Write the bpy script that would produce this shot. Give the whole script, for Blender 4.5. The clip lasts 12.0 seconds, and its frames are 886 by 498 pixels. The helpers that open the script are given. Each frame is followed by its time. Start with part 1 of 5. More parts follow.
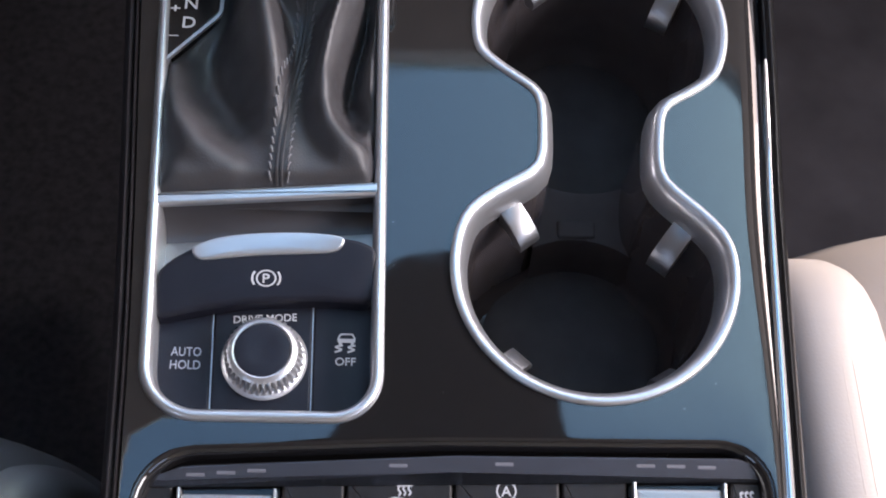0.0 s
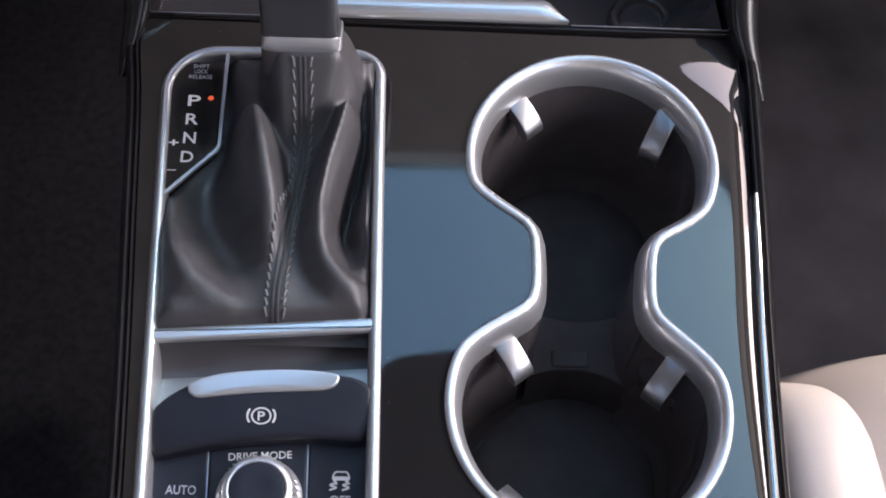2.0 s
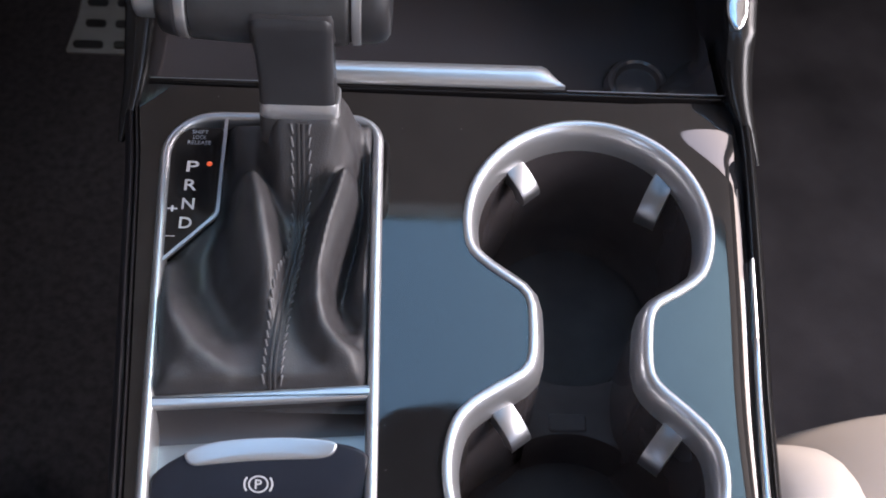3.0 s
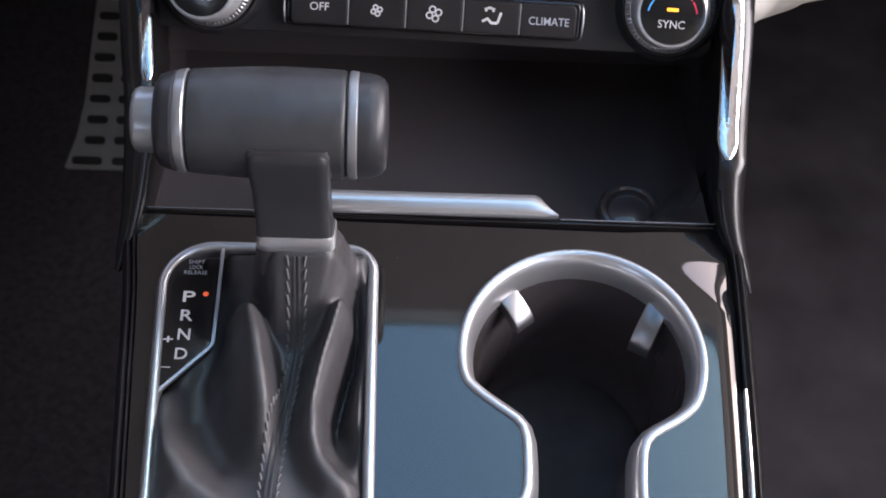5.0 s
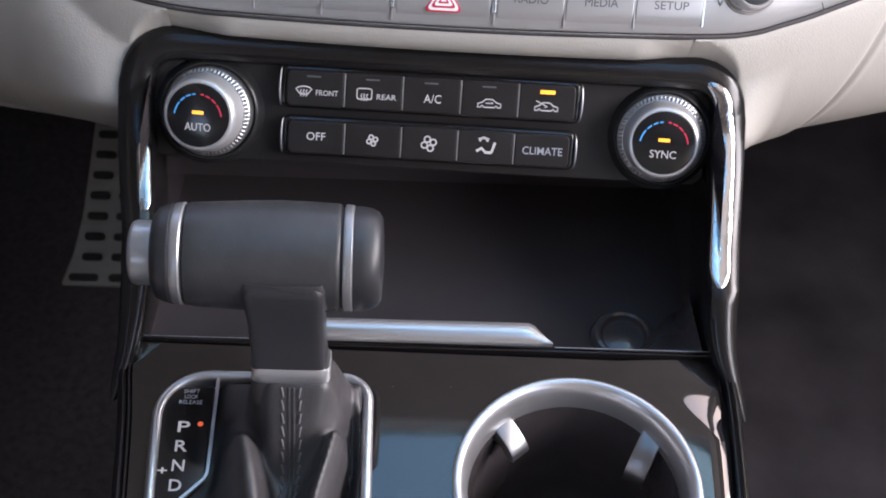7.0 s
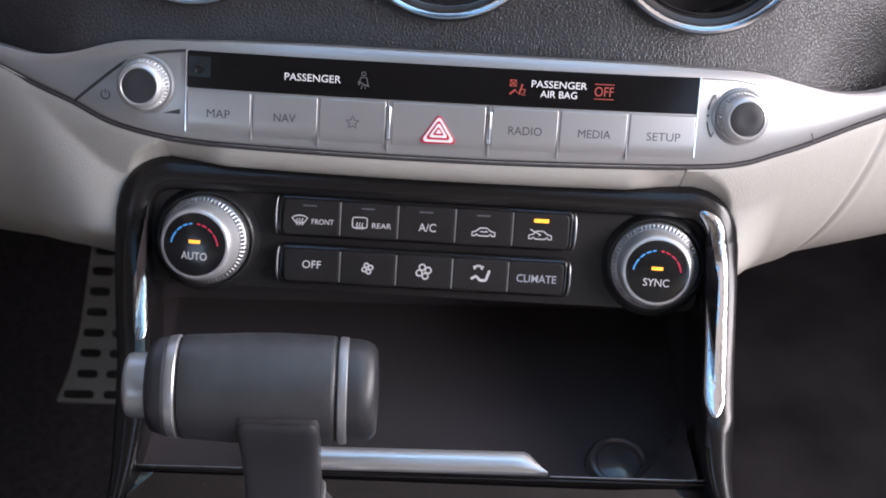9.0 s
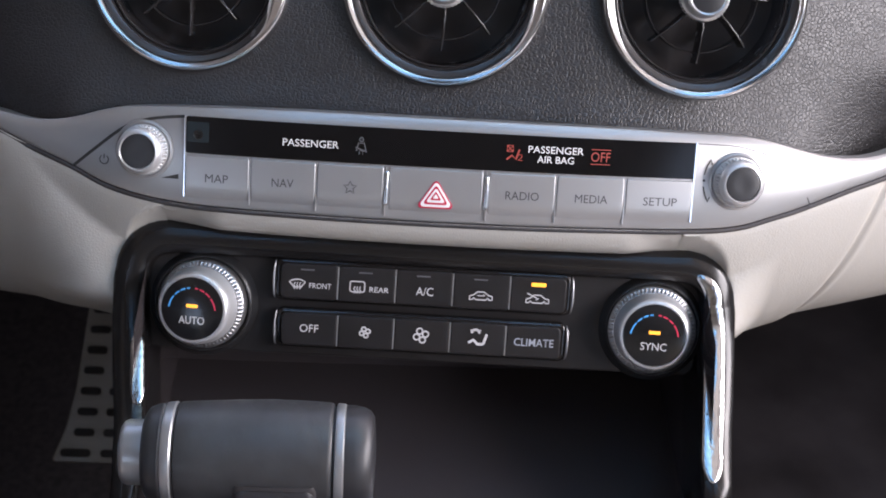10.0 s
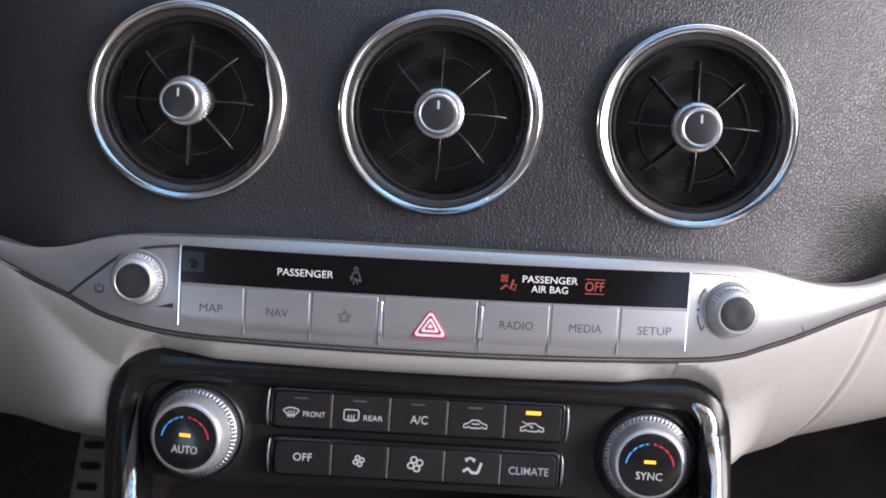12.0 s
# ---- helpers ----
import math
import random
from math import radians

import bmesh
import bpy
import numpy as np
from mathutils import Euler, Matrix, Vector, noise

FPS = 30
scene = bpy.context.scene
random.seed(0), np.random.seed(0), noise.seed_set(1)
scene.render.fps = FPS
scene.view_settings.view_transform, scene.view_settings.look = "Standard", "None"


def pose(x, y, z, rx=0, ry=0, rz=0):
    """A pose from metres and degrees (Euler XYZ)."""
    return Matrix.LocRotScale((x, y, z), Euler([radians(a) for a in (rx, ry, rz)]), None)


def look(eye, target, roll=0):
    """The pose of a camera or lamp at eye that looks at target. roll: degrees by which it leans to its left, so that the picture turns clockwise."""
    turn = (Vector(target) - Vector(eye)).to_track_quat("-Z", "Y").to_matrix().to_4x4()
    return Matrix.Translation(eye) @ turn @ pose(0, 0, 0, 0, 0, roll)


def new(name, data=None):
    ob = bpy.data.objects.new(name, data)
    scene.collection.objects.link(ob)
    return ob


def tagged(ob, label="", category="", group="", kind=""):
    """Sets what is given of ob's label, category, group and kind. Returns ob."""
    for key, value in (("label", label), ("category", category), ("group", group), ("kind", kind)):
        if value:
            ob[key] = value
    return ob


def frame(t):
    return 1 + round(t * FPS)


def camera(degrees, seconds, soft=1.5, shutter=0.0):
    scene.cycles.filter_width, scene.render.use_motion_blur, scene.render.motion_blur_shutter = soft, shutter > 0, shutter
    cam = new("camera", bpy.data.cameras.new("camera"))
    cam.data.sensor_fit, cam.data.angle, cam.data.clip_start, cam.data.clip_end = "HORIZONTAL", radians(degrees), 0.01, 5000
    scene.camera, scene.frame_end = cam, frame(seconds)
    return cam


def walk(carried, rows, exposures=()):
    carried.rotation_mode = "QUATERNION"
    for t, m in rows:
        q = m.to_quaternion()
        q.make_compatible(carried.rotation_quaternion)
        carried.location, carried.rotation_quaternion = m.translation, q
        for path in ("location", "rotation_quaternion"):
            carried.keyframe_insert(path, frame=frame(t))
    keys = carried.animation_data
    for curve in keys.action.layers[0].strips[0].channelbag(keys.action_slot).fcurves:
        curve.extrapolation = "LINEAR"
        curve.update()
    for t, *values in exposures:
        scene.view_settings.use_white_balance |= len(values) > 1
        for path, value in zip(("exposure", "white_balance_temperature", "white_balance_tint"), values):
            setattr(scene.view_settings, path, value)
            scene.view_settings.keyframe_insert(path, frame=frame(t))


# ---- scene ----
cam = camera(35.48, 12.0, soft=1.8)
cam.data.dof.use_dof = True
cam.data.dof.focus_distance = 0.56
cam.data.dof.aperture_fstop = 21.0
ROWS = [
    (0.0, -0.01560, -0.03648, 0.85798, 33.636, -2.305, -0.017),
    (0.5, -0.01565, -0.03204, 0.86203, 34.379, -2.343, -0.036),
    (1.0, -0.01570, -0.02792, 0.86596, 35.152, -2.380, -0.058),
    (1.5, -0.01574, -0.02411, 0.86977, 35.955, -2.416, -0.083),
    (2.0, -0.01578, -0.02057, 0.87348, 36.784, -2.450, -0.110),
    (2.5, -0.01581, -0.01729, 0.87709, 37.638, -2.483, -0.139),
    (3.0, -0.01583, -0.01424, 0.88062, 38.513, -2.514, -0.169),
    (3.5, -0.01585, -0.01139, 0.88407, 39.409, -2.544, -0.200),
    (4.0, -0.01586, -0.00874, 0.88746, 40.321, -2.572, -0.232),
    (4.5, -0.01585, -0.00625, 0.89079, 41.249, -2.599, -0.264),
    (5.0, -0.01584, -0.00390, 0.89409, 42.189, -2.625, -0.296),
    (5.5, -0.01581, -0.00167, 0.89735, 43.140, -2.649, -0.328),
    (6.0, -0.01577, 0.00047, 0.90059, 44.099, -2.671, -0.359),
    (6.5, -0.01572, 0.00253, 0.90383, 45.064, -2.693, -0.389),
    (7.0, -0.01565, 0.00455, 0.90706, 46.032, -2.714, -0.417),
    (7.5, -0.01557, 0.00654, 0.91030, 47.002, -2.734, -0.444),
    (8.0, -0.01547, 0.00852, 0.91357, 47.970, -2.754, -0.469),
    (8.5, -0.01536, 0.01052, 0.91687, 48.935, -2.774, -0.492),
    (9.0, -0.01522, 0.01257, 0.92021, 49.894, -2.794, -0.512),
    (9.5, -0.01507, 0.01468, 0.92361, 50.845, -2.814, -0.529),
    (10.0, -0.01490, 0.01688, 0.92707, 51.785, -2.835, -0.544),
    (10.5, -0.01470, 0.01919, 0.93061, 52.713, -2.858, -0.556),
    (11.0, -0.01449, 0.02163, 0.93423, 53.626, -2.882, -0.564),
    (11.5, -0.01425, 0.02423, 0.93795, 54.521, -2.908, -0.570),
    (12.0, -0.01399, 0.02701, 0.94178, 55.396, -2.936, -0.571),
]
walk(cam, [(t, pose(x, y, z, rx, ry, rz)) for t, x, y, z, rx, ry, rz in ROWS],
     exposures=[(0.0, 2.80, 7600, 23), (6.0, 2.80, 7600, 23), (9.0, 2.73, 7600, 23), (12.0, 2.70, 7600, 23)])

# ---- light: clear sky through the glass, sun from the passenger side ----
SUN_ELEV, SUN_AZ = 47.0, 60.0          # degrees; azimuth clockwise from +y
world = bpy.data.worlds.new("sky")
scene.world = world
world.use_nodes = True
wn = world.node_tree
sky = wn.nodes.new("ShaderNodeTexSky")
sky.sky_type, sky.sun_disc = "NISHITA", False
sky.sun_elevation, sky.sun_rotation = radians(SUN_ELEV), radians(SUN_AZ)
wn.links.new(sky.outputs["Color"], wn.nodes["Background"].inputs["Color"])
wn.nodes["Background"].inputs["Strength"].default_value = 0.135
sun = new("sun", bpy.data.lights.new("sun", "SUN"))
sun.data.energy, sun.data.angle, sun.data.color = 1.3, radians(2.0), (1.0, 0.90, 0.78)
_az, _el = radians(SUN_AZ), radians(SUN_ELEV)
sun.matrix_world = look(Vector((math.sin(_az) * math.cos(_el), math.cos(_az) * math.cos(_el), math.sin(_el))) * 5, (0, 0, 0))

# daylight in the passenger window's opening
pane_light = new("window_daylight", bpy.data.lights.new("window_daylight", "AREA"))
pane_light.data.shape, pane_light.data.size, pane_light.data.size_y = "RECTANGLE", 0.85, 0.27
pane_light.data.energy, pane_light.data.color = 2.2, (0.86, 0.93, 1.0)
pane_light.matrix_world = look(Vector((0.738, 0.20, 0.885)), (0.0, 0.24, 0.80))


# ---- materials ----
def mat(name, color, rough=0.5, metal=0.0, vary=0.0, vary_scale=60.0, bump=0.0, bump_scale=400.0, bump_kind="noise",
        coat=0.0, spec=0.5, rough_vary=0.0, groove=0.26, stretch=(1, 1, 1), dust=0.0, emit=None, emit_strength=0.0, relief=0.0006):
    """A principled material with colour drift, roughness drift, relief and light dust at real-world scale."""
    m = bpy.data.materials.new(name)
    m.use_nodes = True
    nt = m.node_tree
    b = nt.nodes["Principled BSDF"]
    b.inputs["Base Color"].default_value = (*color, 1)
    b.inputs["Roughness"].default_value = rough
    b.inputs["Metallic"].default_value = metal
    b.inputs["Specular IOR Level"].default_value = spec
    b.inputs["Coat Weight"].default_value = coat
    b.inputs["Coat Roughness"].default_value = 0.03
    tc = nt.nodes.new("ShaderNodeTexCoord")
    mp = nt.nodes.new("ShaderNodeMapping")
    mp.inputs["Scale"].default_value = stretch
    nt.links.new(tc.outputs["Object"], mp.inputs["Vector"])

    def tex(scale, detail=4.0):
        n = nt.nodes.new("ShaderNodeTexNoise")
        n.inputs["Scale"].default_value, n.inputs["Detail"].default_value = scale, detail
        nt.links.new(mp.outputs["Vector"], n.inputs["Vector"])
        return n.outputs["Fac"]

    def ramp(src, lo, hi):
        r = nt.nodes.new("ShaderNodeMapRange")
        r.inputs["From Min"].default_value, r.inputs["From Max"].default_value = 0.26, 0.7
        r.inputs["To Min"].default_value, r.inputs["To Max"].default_value = lo, hi
        nt.links.new(src, r.inputs["Value"])
        return r.outputs["Result"]

    if vary:
        mix = nt.nodes.new("ShaderNodeMix")
        mix.data_type = "RGBA"
        mix.inputs["A"].default_value = (*[c * (1 - vary) for c in color], 1)
        mix.inputs["B"].default_value = (*[min(1, c * (1 + vary)) for c in color], 1)
        nt.links.new(ramp(tex(vary_scale), 0, 1), mix.inputs["Factor"])
        nt.links.new(mix.outputs["Result"], b.inputs["Base Color"])
    if rough_vary:
        nt.links.new(ramp(tex(vary_scale * 2.3), max(0.0, rough - rough_vary), rough + rough_vary), b.inputs["Roughness"])
    if bump:
        bp = nt.nodes.new("ShaderNodeBump")
        bp.inputs["Strength"].default_value, bp.inputs["Distance"].default_value = bump, relief
        if bump_kind == "leather":
            v = nt.nodes.new("ShaderNodeTexVoronoi")
            v.feature = "DISTANCE_TO_EDGE"
            v.inputs["Scale"].default_value = bump_scale
            w = nt.nodes.new("ShaderNodeVectorMath")
            w.operation = "MULTIPLY_ADD"
            n3 = nt.nodes.new("ShaderNodeTexNoise")
            n3.inputs["Scale"].default_value = bump_scale * 0.7
            nt.links.new(mp.outputs["Vector"], n3.inputs["Vector"])
            nt.links.new(n3.outputs["Color"], w.inputs[0])
            w.inputs[1].default_value = (0.8 / bump_scale,) * 3
            nt.links.new(mp.outputs["Vector"], w.inputs[2])
            nt.links.new(w.outputs["Vector"], v.inputs["Vector"])
            r = nt.nodes.new("ShaderNodeMapRange")
            r.inputs["From Max"].default_value = groove
            nt.links.new(v.outputs["Distance"], r.inputs["Value"])
            nt.links.new(r.outputs["Result"], bp.inputs["Height"])
        else:
            nt.links.new(tex(bump_scale, 6.0), bp.inputs["Height"])
        nt.links.new(bp.outputs["Normal"], b.inputs["Normal"])
    if dust:
        v = nt.nodes.new("ShaderNodeTexVoronoi")
        v.inputs["Scale"].default_value = 120.0
        nt.links.new(tc.outputs["Object"], v.inputs["Vector"])
        cmp = nt.nodes.new("ShaderNodeMath")
        cmp.operation = "LESS_THAN"
        cmp.inputs[1].default_value = dust
        nt.links.new(v.outputs["Distance"], cmp.inputs[0])
        mixs = nt.nodes.new("ShaderNodeMixShader")
        d = nt.nodes.new("ShaderNodeBsdfDiffuse")
        d.inputs["Color"].default_value = (0.4, 0.4, 0.42, 1)
        nt.links.new(cmp.outputs[0], mixs.inputs[0])
        nt.links.new(b.outputs[0], mixs.inputs[1])
        nt.links.new(d.outputs[0], mixs.inputs[2])
        nt.links.new(mixs.outputs[0], nt.nodes["Material Output"].inputs["Surface"])
    if emit:
        b.inputs["Emission Color"].default_value = (*emit, 1)
        b.inputs["Emission Strength"].default_value = emit_strength
    return m


PIANO = mat("piano_black", (0.010, 0.0095, 0.010), 0.04, spec=0.85, rough_vary=0.02, vary_scale=20, dust=0.017)
PIANO_LEG = mat("piano_black_trim", (0.012, 0.011, 0.0115), 0.10, rough_vary=0.03, vary_scale=25)
FLOORMETAL = mat("grey_satin_metal", (0.36, 0.35, 0.345), 0.3, 0.75, vary=0.04, vary_scale=40)
POCKET = mat("dark_satin_metal", (0.075, 0.070, 0.074), 0.34, 0.2, vary=0.05, vary_scale=30)
RAIL_DARK = mat("dark_rail_plastic", (0.016, 0.014, 0.015), 0.65, spec=0.05, vary=0.15)
FRAME_BLACK = mat("frame_black", (0.011, 0.0102, 0.0105), 0.22, spec=0.38, rough_vary=0.04, vary_scale=25)
SATIN = mat("satin_metal", (0.58, 0.58, 0.59), 0.28, 0.8, vary=0.03, vary_scale=18, bump=0.02, bump_scale=2600)
DIAL = mat("satin_dial_paint", (0.62, 0.62, 0.63), 0.33, 0.62, vary=0.03, vary_scale=18)
GREYMETAL = mat("grey_clip_metal", (0.27, 0.27, 0.28), 0.34, 0.9, vary=0.05, vary_scale=60)
CHROME = mat("chrome", (0.88, 0.89, 0.90), 0.10, 1.0, rough_vary=0.03, vary_scale=40)
LEG_CHROME = mat("wavy_leg_chrome", (0.5, 0.51, 0.52), 0.13, 1.0, bump=0.7, bump_scale=80, relief=0.0016, stretch=(1.0, 0.7, 0.7))
RIM_CHROME = mat("rim_chrome", (0.58, 0.583, 0.59), 0.17, 1.0)
SILVER = mat("silver_paint", (0.375, 0.375, 0.38), 0.33, 0.62, vary=0.015, vary_scale=25, bump=0.01, bump_scale=3500)
BLACK = mat("black_soft_plastic", (0.0145, 0.013, 0.0135), 0.42, vary=0.15, vary_scale=40, bump=0.05, bump_scale=1800, rough_vary=0.06, spec=0.28)
SWITCH = mat("switch_plastic", (0.010, 0.0105, 0.017), 0.42, vary=0.15, vary_scale=40, bump=0.05, bump_scale=1800, rough_vary=0.06, spec=0.28)
SOFT_BLACK = mat("charcoal_plastic", (0.024, 0.024, 0.027), 0.38, vary=0.12, vary_scale=50, bump=0.05, bump_scale=1800, rough_vary=0.06)
COLLAR = mat("satin_black_collar", (0.016, 0.016, 0.017), 0.33, rough_vary=0.04)
VENT_BLACK = mat("vent_black_plastic", (0.028, 0.026, 0.027), 0.24, spec=0.7, rough_vary=0.04)
BAR = mat("satin_bar_plastic", (0.030, 0.032, 0.042), 0.34, vary=0.12, vary_scale=40, rough_vary=0.05, spec=0.5)
RING = mat("milled_chrome", (0.42, 0.42, 0.43), 0.36, 0.9)
BLACK_GLOSS = mat("black_gloss_plastic", (0.010, 0.010, 0.011), 0.16, rough_vary=0.04)
DEEP = mat("dark_gap_and_wall_plastic", (0.034, 0.031, 0.033), 0.6, vary=0.2)
TRAY = mat("tray_gloss_plastic", (0.052, 0.045, 0.048), 0.09, spec=0.5, rough_vary=0.02, vary_scale=20)
CUP = mat("cup_liner_plastic", (0.052, 0.045, 0.047), 0.09, rough_vary=0.03, vary=0.15, spec=0.5)
MATTING = mat("cup_mat_rubber", (0.044, 0.039, 0.041), 0.6, spec=0.10, vary=0.2)
LEATHER = mat("black_leather", (0.040, 0.037, 0.039), 0.47, spec=0.6, vary=0.18, vary_scale=50, bump=0.10, bump_scale=900, bump_kind="leather", rough_vary=0.07)
KNOB_LEATHER = mat("knob_leather", (0.034, 0.034, 0.036), 0.42, vary=0.22, vary_scale=70, bump=0.42, bump_scale=75, rough_vary=0.10, stretch=(1.0, 0.6, 1.0), relief=0.0012)
DASH = mat("grained_dash", (0.015, 0.0142, 0.0158), 0.42, spec=0.55, vary=0.12, vary_scale=18, bump=1.0, bump_scale=560, bump_kind="leather", rough_vary=0.05, relief=0.00011, groove=0.2)
CREAM = mat("cream_vinyl", (0.40, 0.382, 0.352), 0.5, vary=0.05, vary_scale=14, bump=0.12, bump_scale=700, bump_kind="leather", rough_vary=0.06)
SEAT = mat("ivory_leather", (0.25, 0.24, 0.245), 0.5, vary=0.04, vary_scale=14, bump=0.04, bump_scale=600, bump_kind="leather")
CARPET = mat("black_carpet", (0.031, 0.028, 0.031), 0.95, vary=0.35, vary_scale=160, bump=0.7, bump_scale=1100, spec=0.2)
LIT_CARPET = mat("lit_carpet_grey", (0.050, 0.0455, 0.051), 0.95, vary=0.45, vary_scale=11, bump=0.8, bump_scale=900, spec=0.2)
HEADLINER = mat("grey_headliner", (0.44, 0.41, 0.40), 0.9, vary=0.1, vary_scale=30, bump=0.2, bump_scale=800)
WHITE_PRINT = mat("white_print", (0.44, 0.44, 0.46), 0.5, emit=(0.9, 0.92, 1.0), emit_strength=0.02)
GREY_PRINT = mat("grey_print", (0.36, 0.38, 0.43), 0.5)
MARK_PRINT = mat("indicator_grey", (0.15, 0.15, 0.17), 0.5)
KEY_PRINT = mat("dark_grey_print", (0.075, 0.075, 0.08), 0.5)
DARK_PRINT = mat("dark_print", (0.03, 0.03, 0.03), 0.5)
AMBER = mat("amber_light", (0.5, 0.22, 0.03), 0.4, emit=(1.0, 0.42, 0.05), emit_strength=0.26)
RED_LIT = mat("red_light", (0.25, 0.04, 0.035), 0.4, emit=(1.0, 0.16, 0.10), emit_strength=0.022)
RED_DOT = mat("red_dot", (0.8, 0.1, 0.04), 0.4, emit=(1.0, 0.16, 0.05), emit_strength=0.06)
WHITE_LIT = mat("white_light", (0.6, 0.6, 0.62), 0.4, emit=(0.9, 0.95, 1.0), emit_strength=0.03)
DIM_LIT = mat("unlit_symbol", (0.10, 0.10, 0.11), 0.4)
RED_PAINT = mat("red_paint", (0.55, 0.02, 0.06), 0.35)
WHITE_PAINT = mat("white_paint", (0.8, 0.8, 0.8), 0.4)
BLUE_PRINT = mat("blue_print", (0.03, 0.28, 0.62), 0.45, emit=(0.03, 0.3, 0.7), emit_strength=0.05)
RED_PRINT = mat("red_print", (0.55, 0.03, 0.07), 0.45, emit=(0.6, 0.02, 0.06), emit_strength=0.04)
STITCH = mat("grey_thread", (0.13, 0.125, 0.13), 0.8)
ROOF_SHEET = mat("black_roof_sheet", (0.035, 0.031, 0.032), 0.9, vary=0.15, vary_scale=60, bump=0.2, bump_scale=900)
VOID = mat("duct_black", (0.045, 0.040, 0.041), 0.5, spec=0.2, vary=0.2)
ALU = mat("brushed_aluminium", (0.21, 0.205, 0.19), 0.5, 0.3, vary=0.08, vary_scale=40, rough_vary=0.06, stretch=(1, 6, 1))
RUBBER = mat("black_rubber", (0.012, 0.012, 0.012), 0.75, vary=0.2)
PAVING = mat("asphalt", (0.14, 0.14, 0.135), 0.9, vary=0.25, vary_scale=3)
DISPLAY = mat("display_black", (0.006, 0.0056, 0.006), 0.13, spec=0.22)
LENS = mat("smoked_lens", (0.012, 0.02, 0.024), 0.10)

roof_glass = bpy.data.materials.new("tinted_roof_glass")
roof_glass.use_nodes = True
_b = roof_glass.node_tree.nodes["Principled BSDF"]
_b.inputs["Base Color"].default_value = (0.46, 0.84, 0.92, 1)
_b.inputs["Roughness"].default_value = 0.0
_b.inputs["Transmission Weight"].default_value = 1.0
_b.inputs["IOR"].default_value = 1.08

# ---- mesh tools; all lengths in millimetres ----
MM = 0.001


def part(name, bm, material, parent=None, label="", smooth=True, m=None):
    """Link a bmesh (in millimetres) as one mesh object under a thing."""
    if m is not None:
        bm.transform(m)
    bm.transform(Matrix.Scale(MM, 4))
    bmesh.ops.recalc_face_normals(bm, faces=bm.faces)
    me = bpy.data.meshes.new(name)
    bm.to_mesh(me)
    bm.free()
    if smooth:
        me.shade_smooth()
        me.set_sharp_from_angle(angle=radians(38))
    me.materials.append(material)
    ob = new(name, me)
    if parent is not None:
        ob.parent = parent
    if label:
        tagged(ob, label)
    return ob


def thing(name, label, category, m=None, group="", kind=""):
    ob = new(name)
    ob.empty_display_size = 0.01
    if m is not None:
        ob.matrix_world = m
    return tagged(ob, label, category, group, kind)


def plane_frame(y, z, elev, roll=0.0, x=0.0):
    """Axes of a panel whose normal leans back from the driver: local x right, y up the panel, z out of it."""
    return pose(x, y, z, 90 - elev, 0, 0) @ pose(0, 0, 0, 0, 0, roll)


def at(x, y, z=0.0, rz=0.0):
    return Matrix.Translation((x, y, z)) @ Matrix.Rotation(radians(rz), 4, "Z")


def arc(cx, cy, r, a0, a1, n):
    return [(cx + r * math.cos(radians(a0 + (a1 - a0) * k / n)), cy + r * math.sin(radians(a0 + (a1 - a0) * k / n))) for k in range(n + 1)]


def round_poly(pts, r, n=6):
    """A polygon with rounded corners; r one radius or one for each corner."""
    out, c = [], len(pts)
    rs = r if isinstance(r, (list, tuple)) else [r] * c
    for i in range(c):
        p, a, b = Vector(pts[i]), Vector(pts[i - 1]), Vector(pts[(i + 1) % c])
        da, db = (a - p).normalized(), (b - p).normalized()
        half = math.acos(max(-1, min(1, da.dot(db)))) / 2
        if rs[i] <= 0.01 or half > 1.55:
            out.append(tuple(p))
            continue
        d = min(rs[i] / math.tan(half), (a - p).length * 0.49, (b - p).length * 0.49)
        rad = d * math.tan(half)
        cen = p + (da + db).normalized() * (rad / math.sin(half))
        s, e = p + da * d - cen, p + db * d - cen
        a0 = math.atan2(s.y, s.x)
        turn = math.atan2(s.x * e.y - s.y * e.x, s.dot(e))
        out += [(cen.x + rad * math.cos(a0 + turn * k / n), cen.y + rad * math.sin(a0 + turn * k / n)) for k in range(n + 1)]
    return out


def rect(w, h, r=0.0, n=4, cx=0.0, cy=0.0):
    return round_poly([(cx - w / 2, cy - h / 2), (cx + w / 2, cy - h / 2), (cx + w / 2, cy + h / 2), (cx - w / 2, cy + h / 2)], r, n)


def normals2(path, closed=True):
    out, c = [], len(path)
    for i in range(c):
        a = Vector(path[i - 1] if closed or i > 0 else path[i])
        b = Vector(path[(i + 1) % c] if closed or i < c - 1 else path[i])
        t = (b - a)
        t = t.normalized() if t.length > 1e-9 else Vector((1, 0))
        out.append(Vector((t.y, -t.x)))
    return out


def offset(path, d, closed=True):
    return [(p[0] + n.x * d, p[1] + n.y * d) for p, n in zip(path, normals2(path, closed))]


def skin(bm, loops, closed=True, cap0=False, cap1=False):
    """Join loops of 3D points, each of the same count, into a skin."""
    vs = [[bm.verts.new(p) for p in lp] for lp in loops]
    c = len(loops[0])
    for a, b in zip(vs, vs[1:]):
        for i in range(c if closed else c - 1):
            j = (i + 1) % c
            bm.faces.new((a[i], a[j], b[j], b[i]))
    if cap0:
        bm.faces.new(vs[0])
    if cap1:
        bm.faces.new(vs[-1])
    return bm


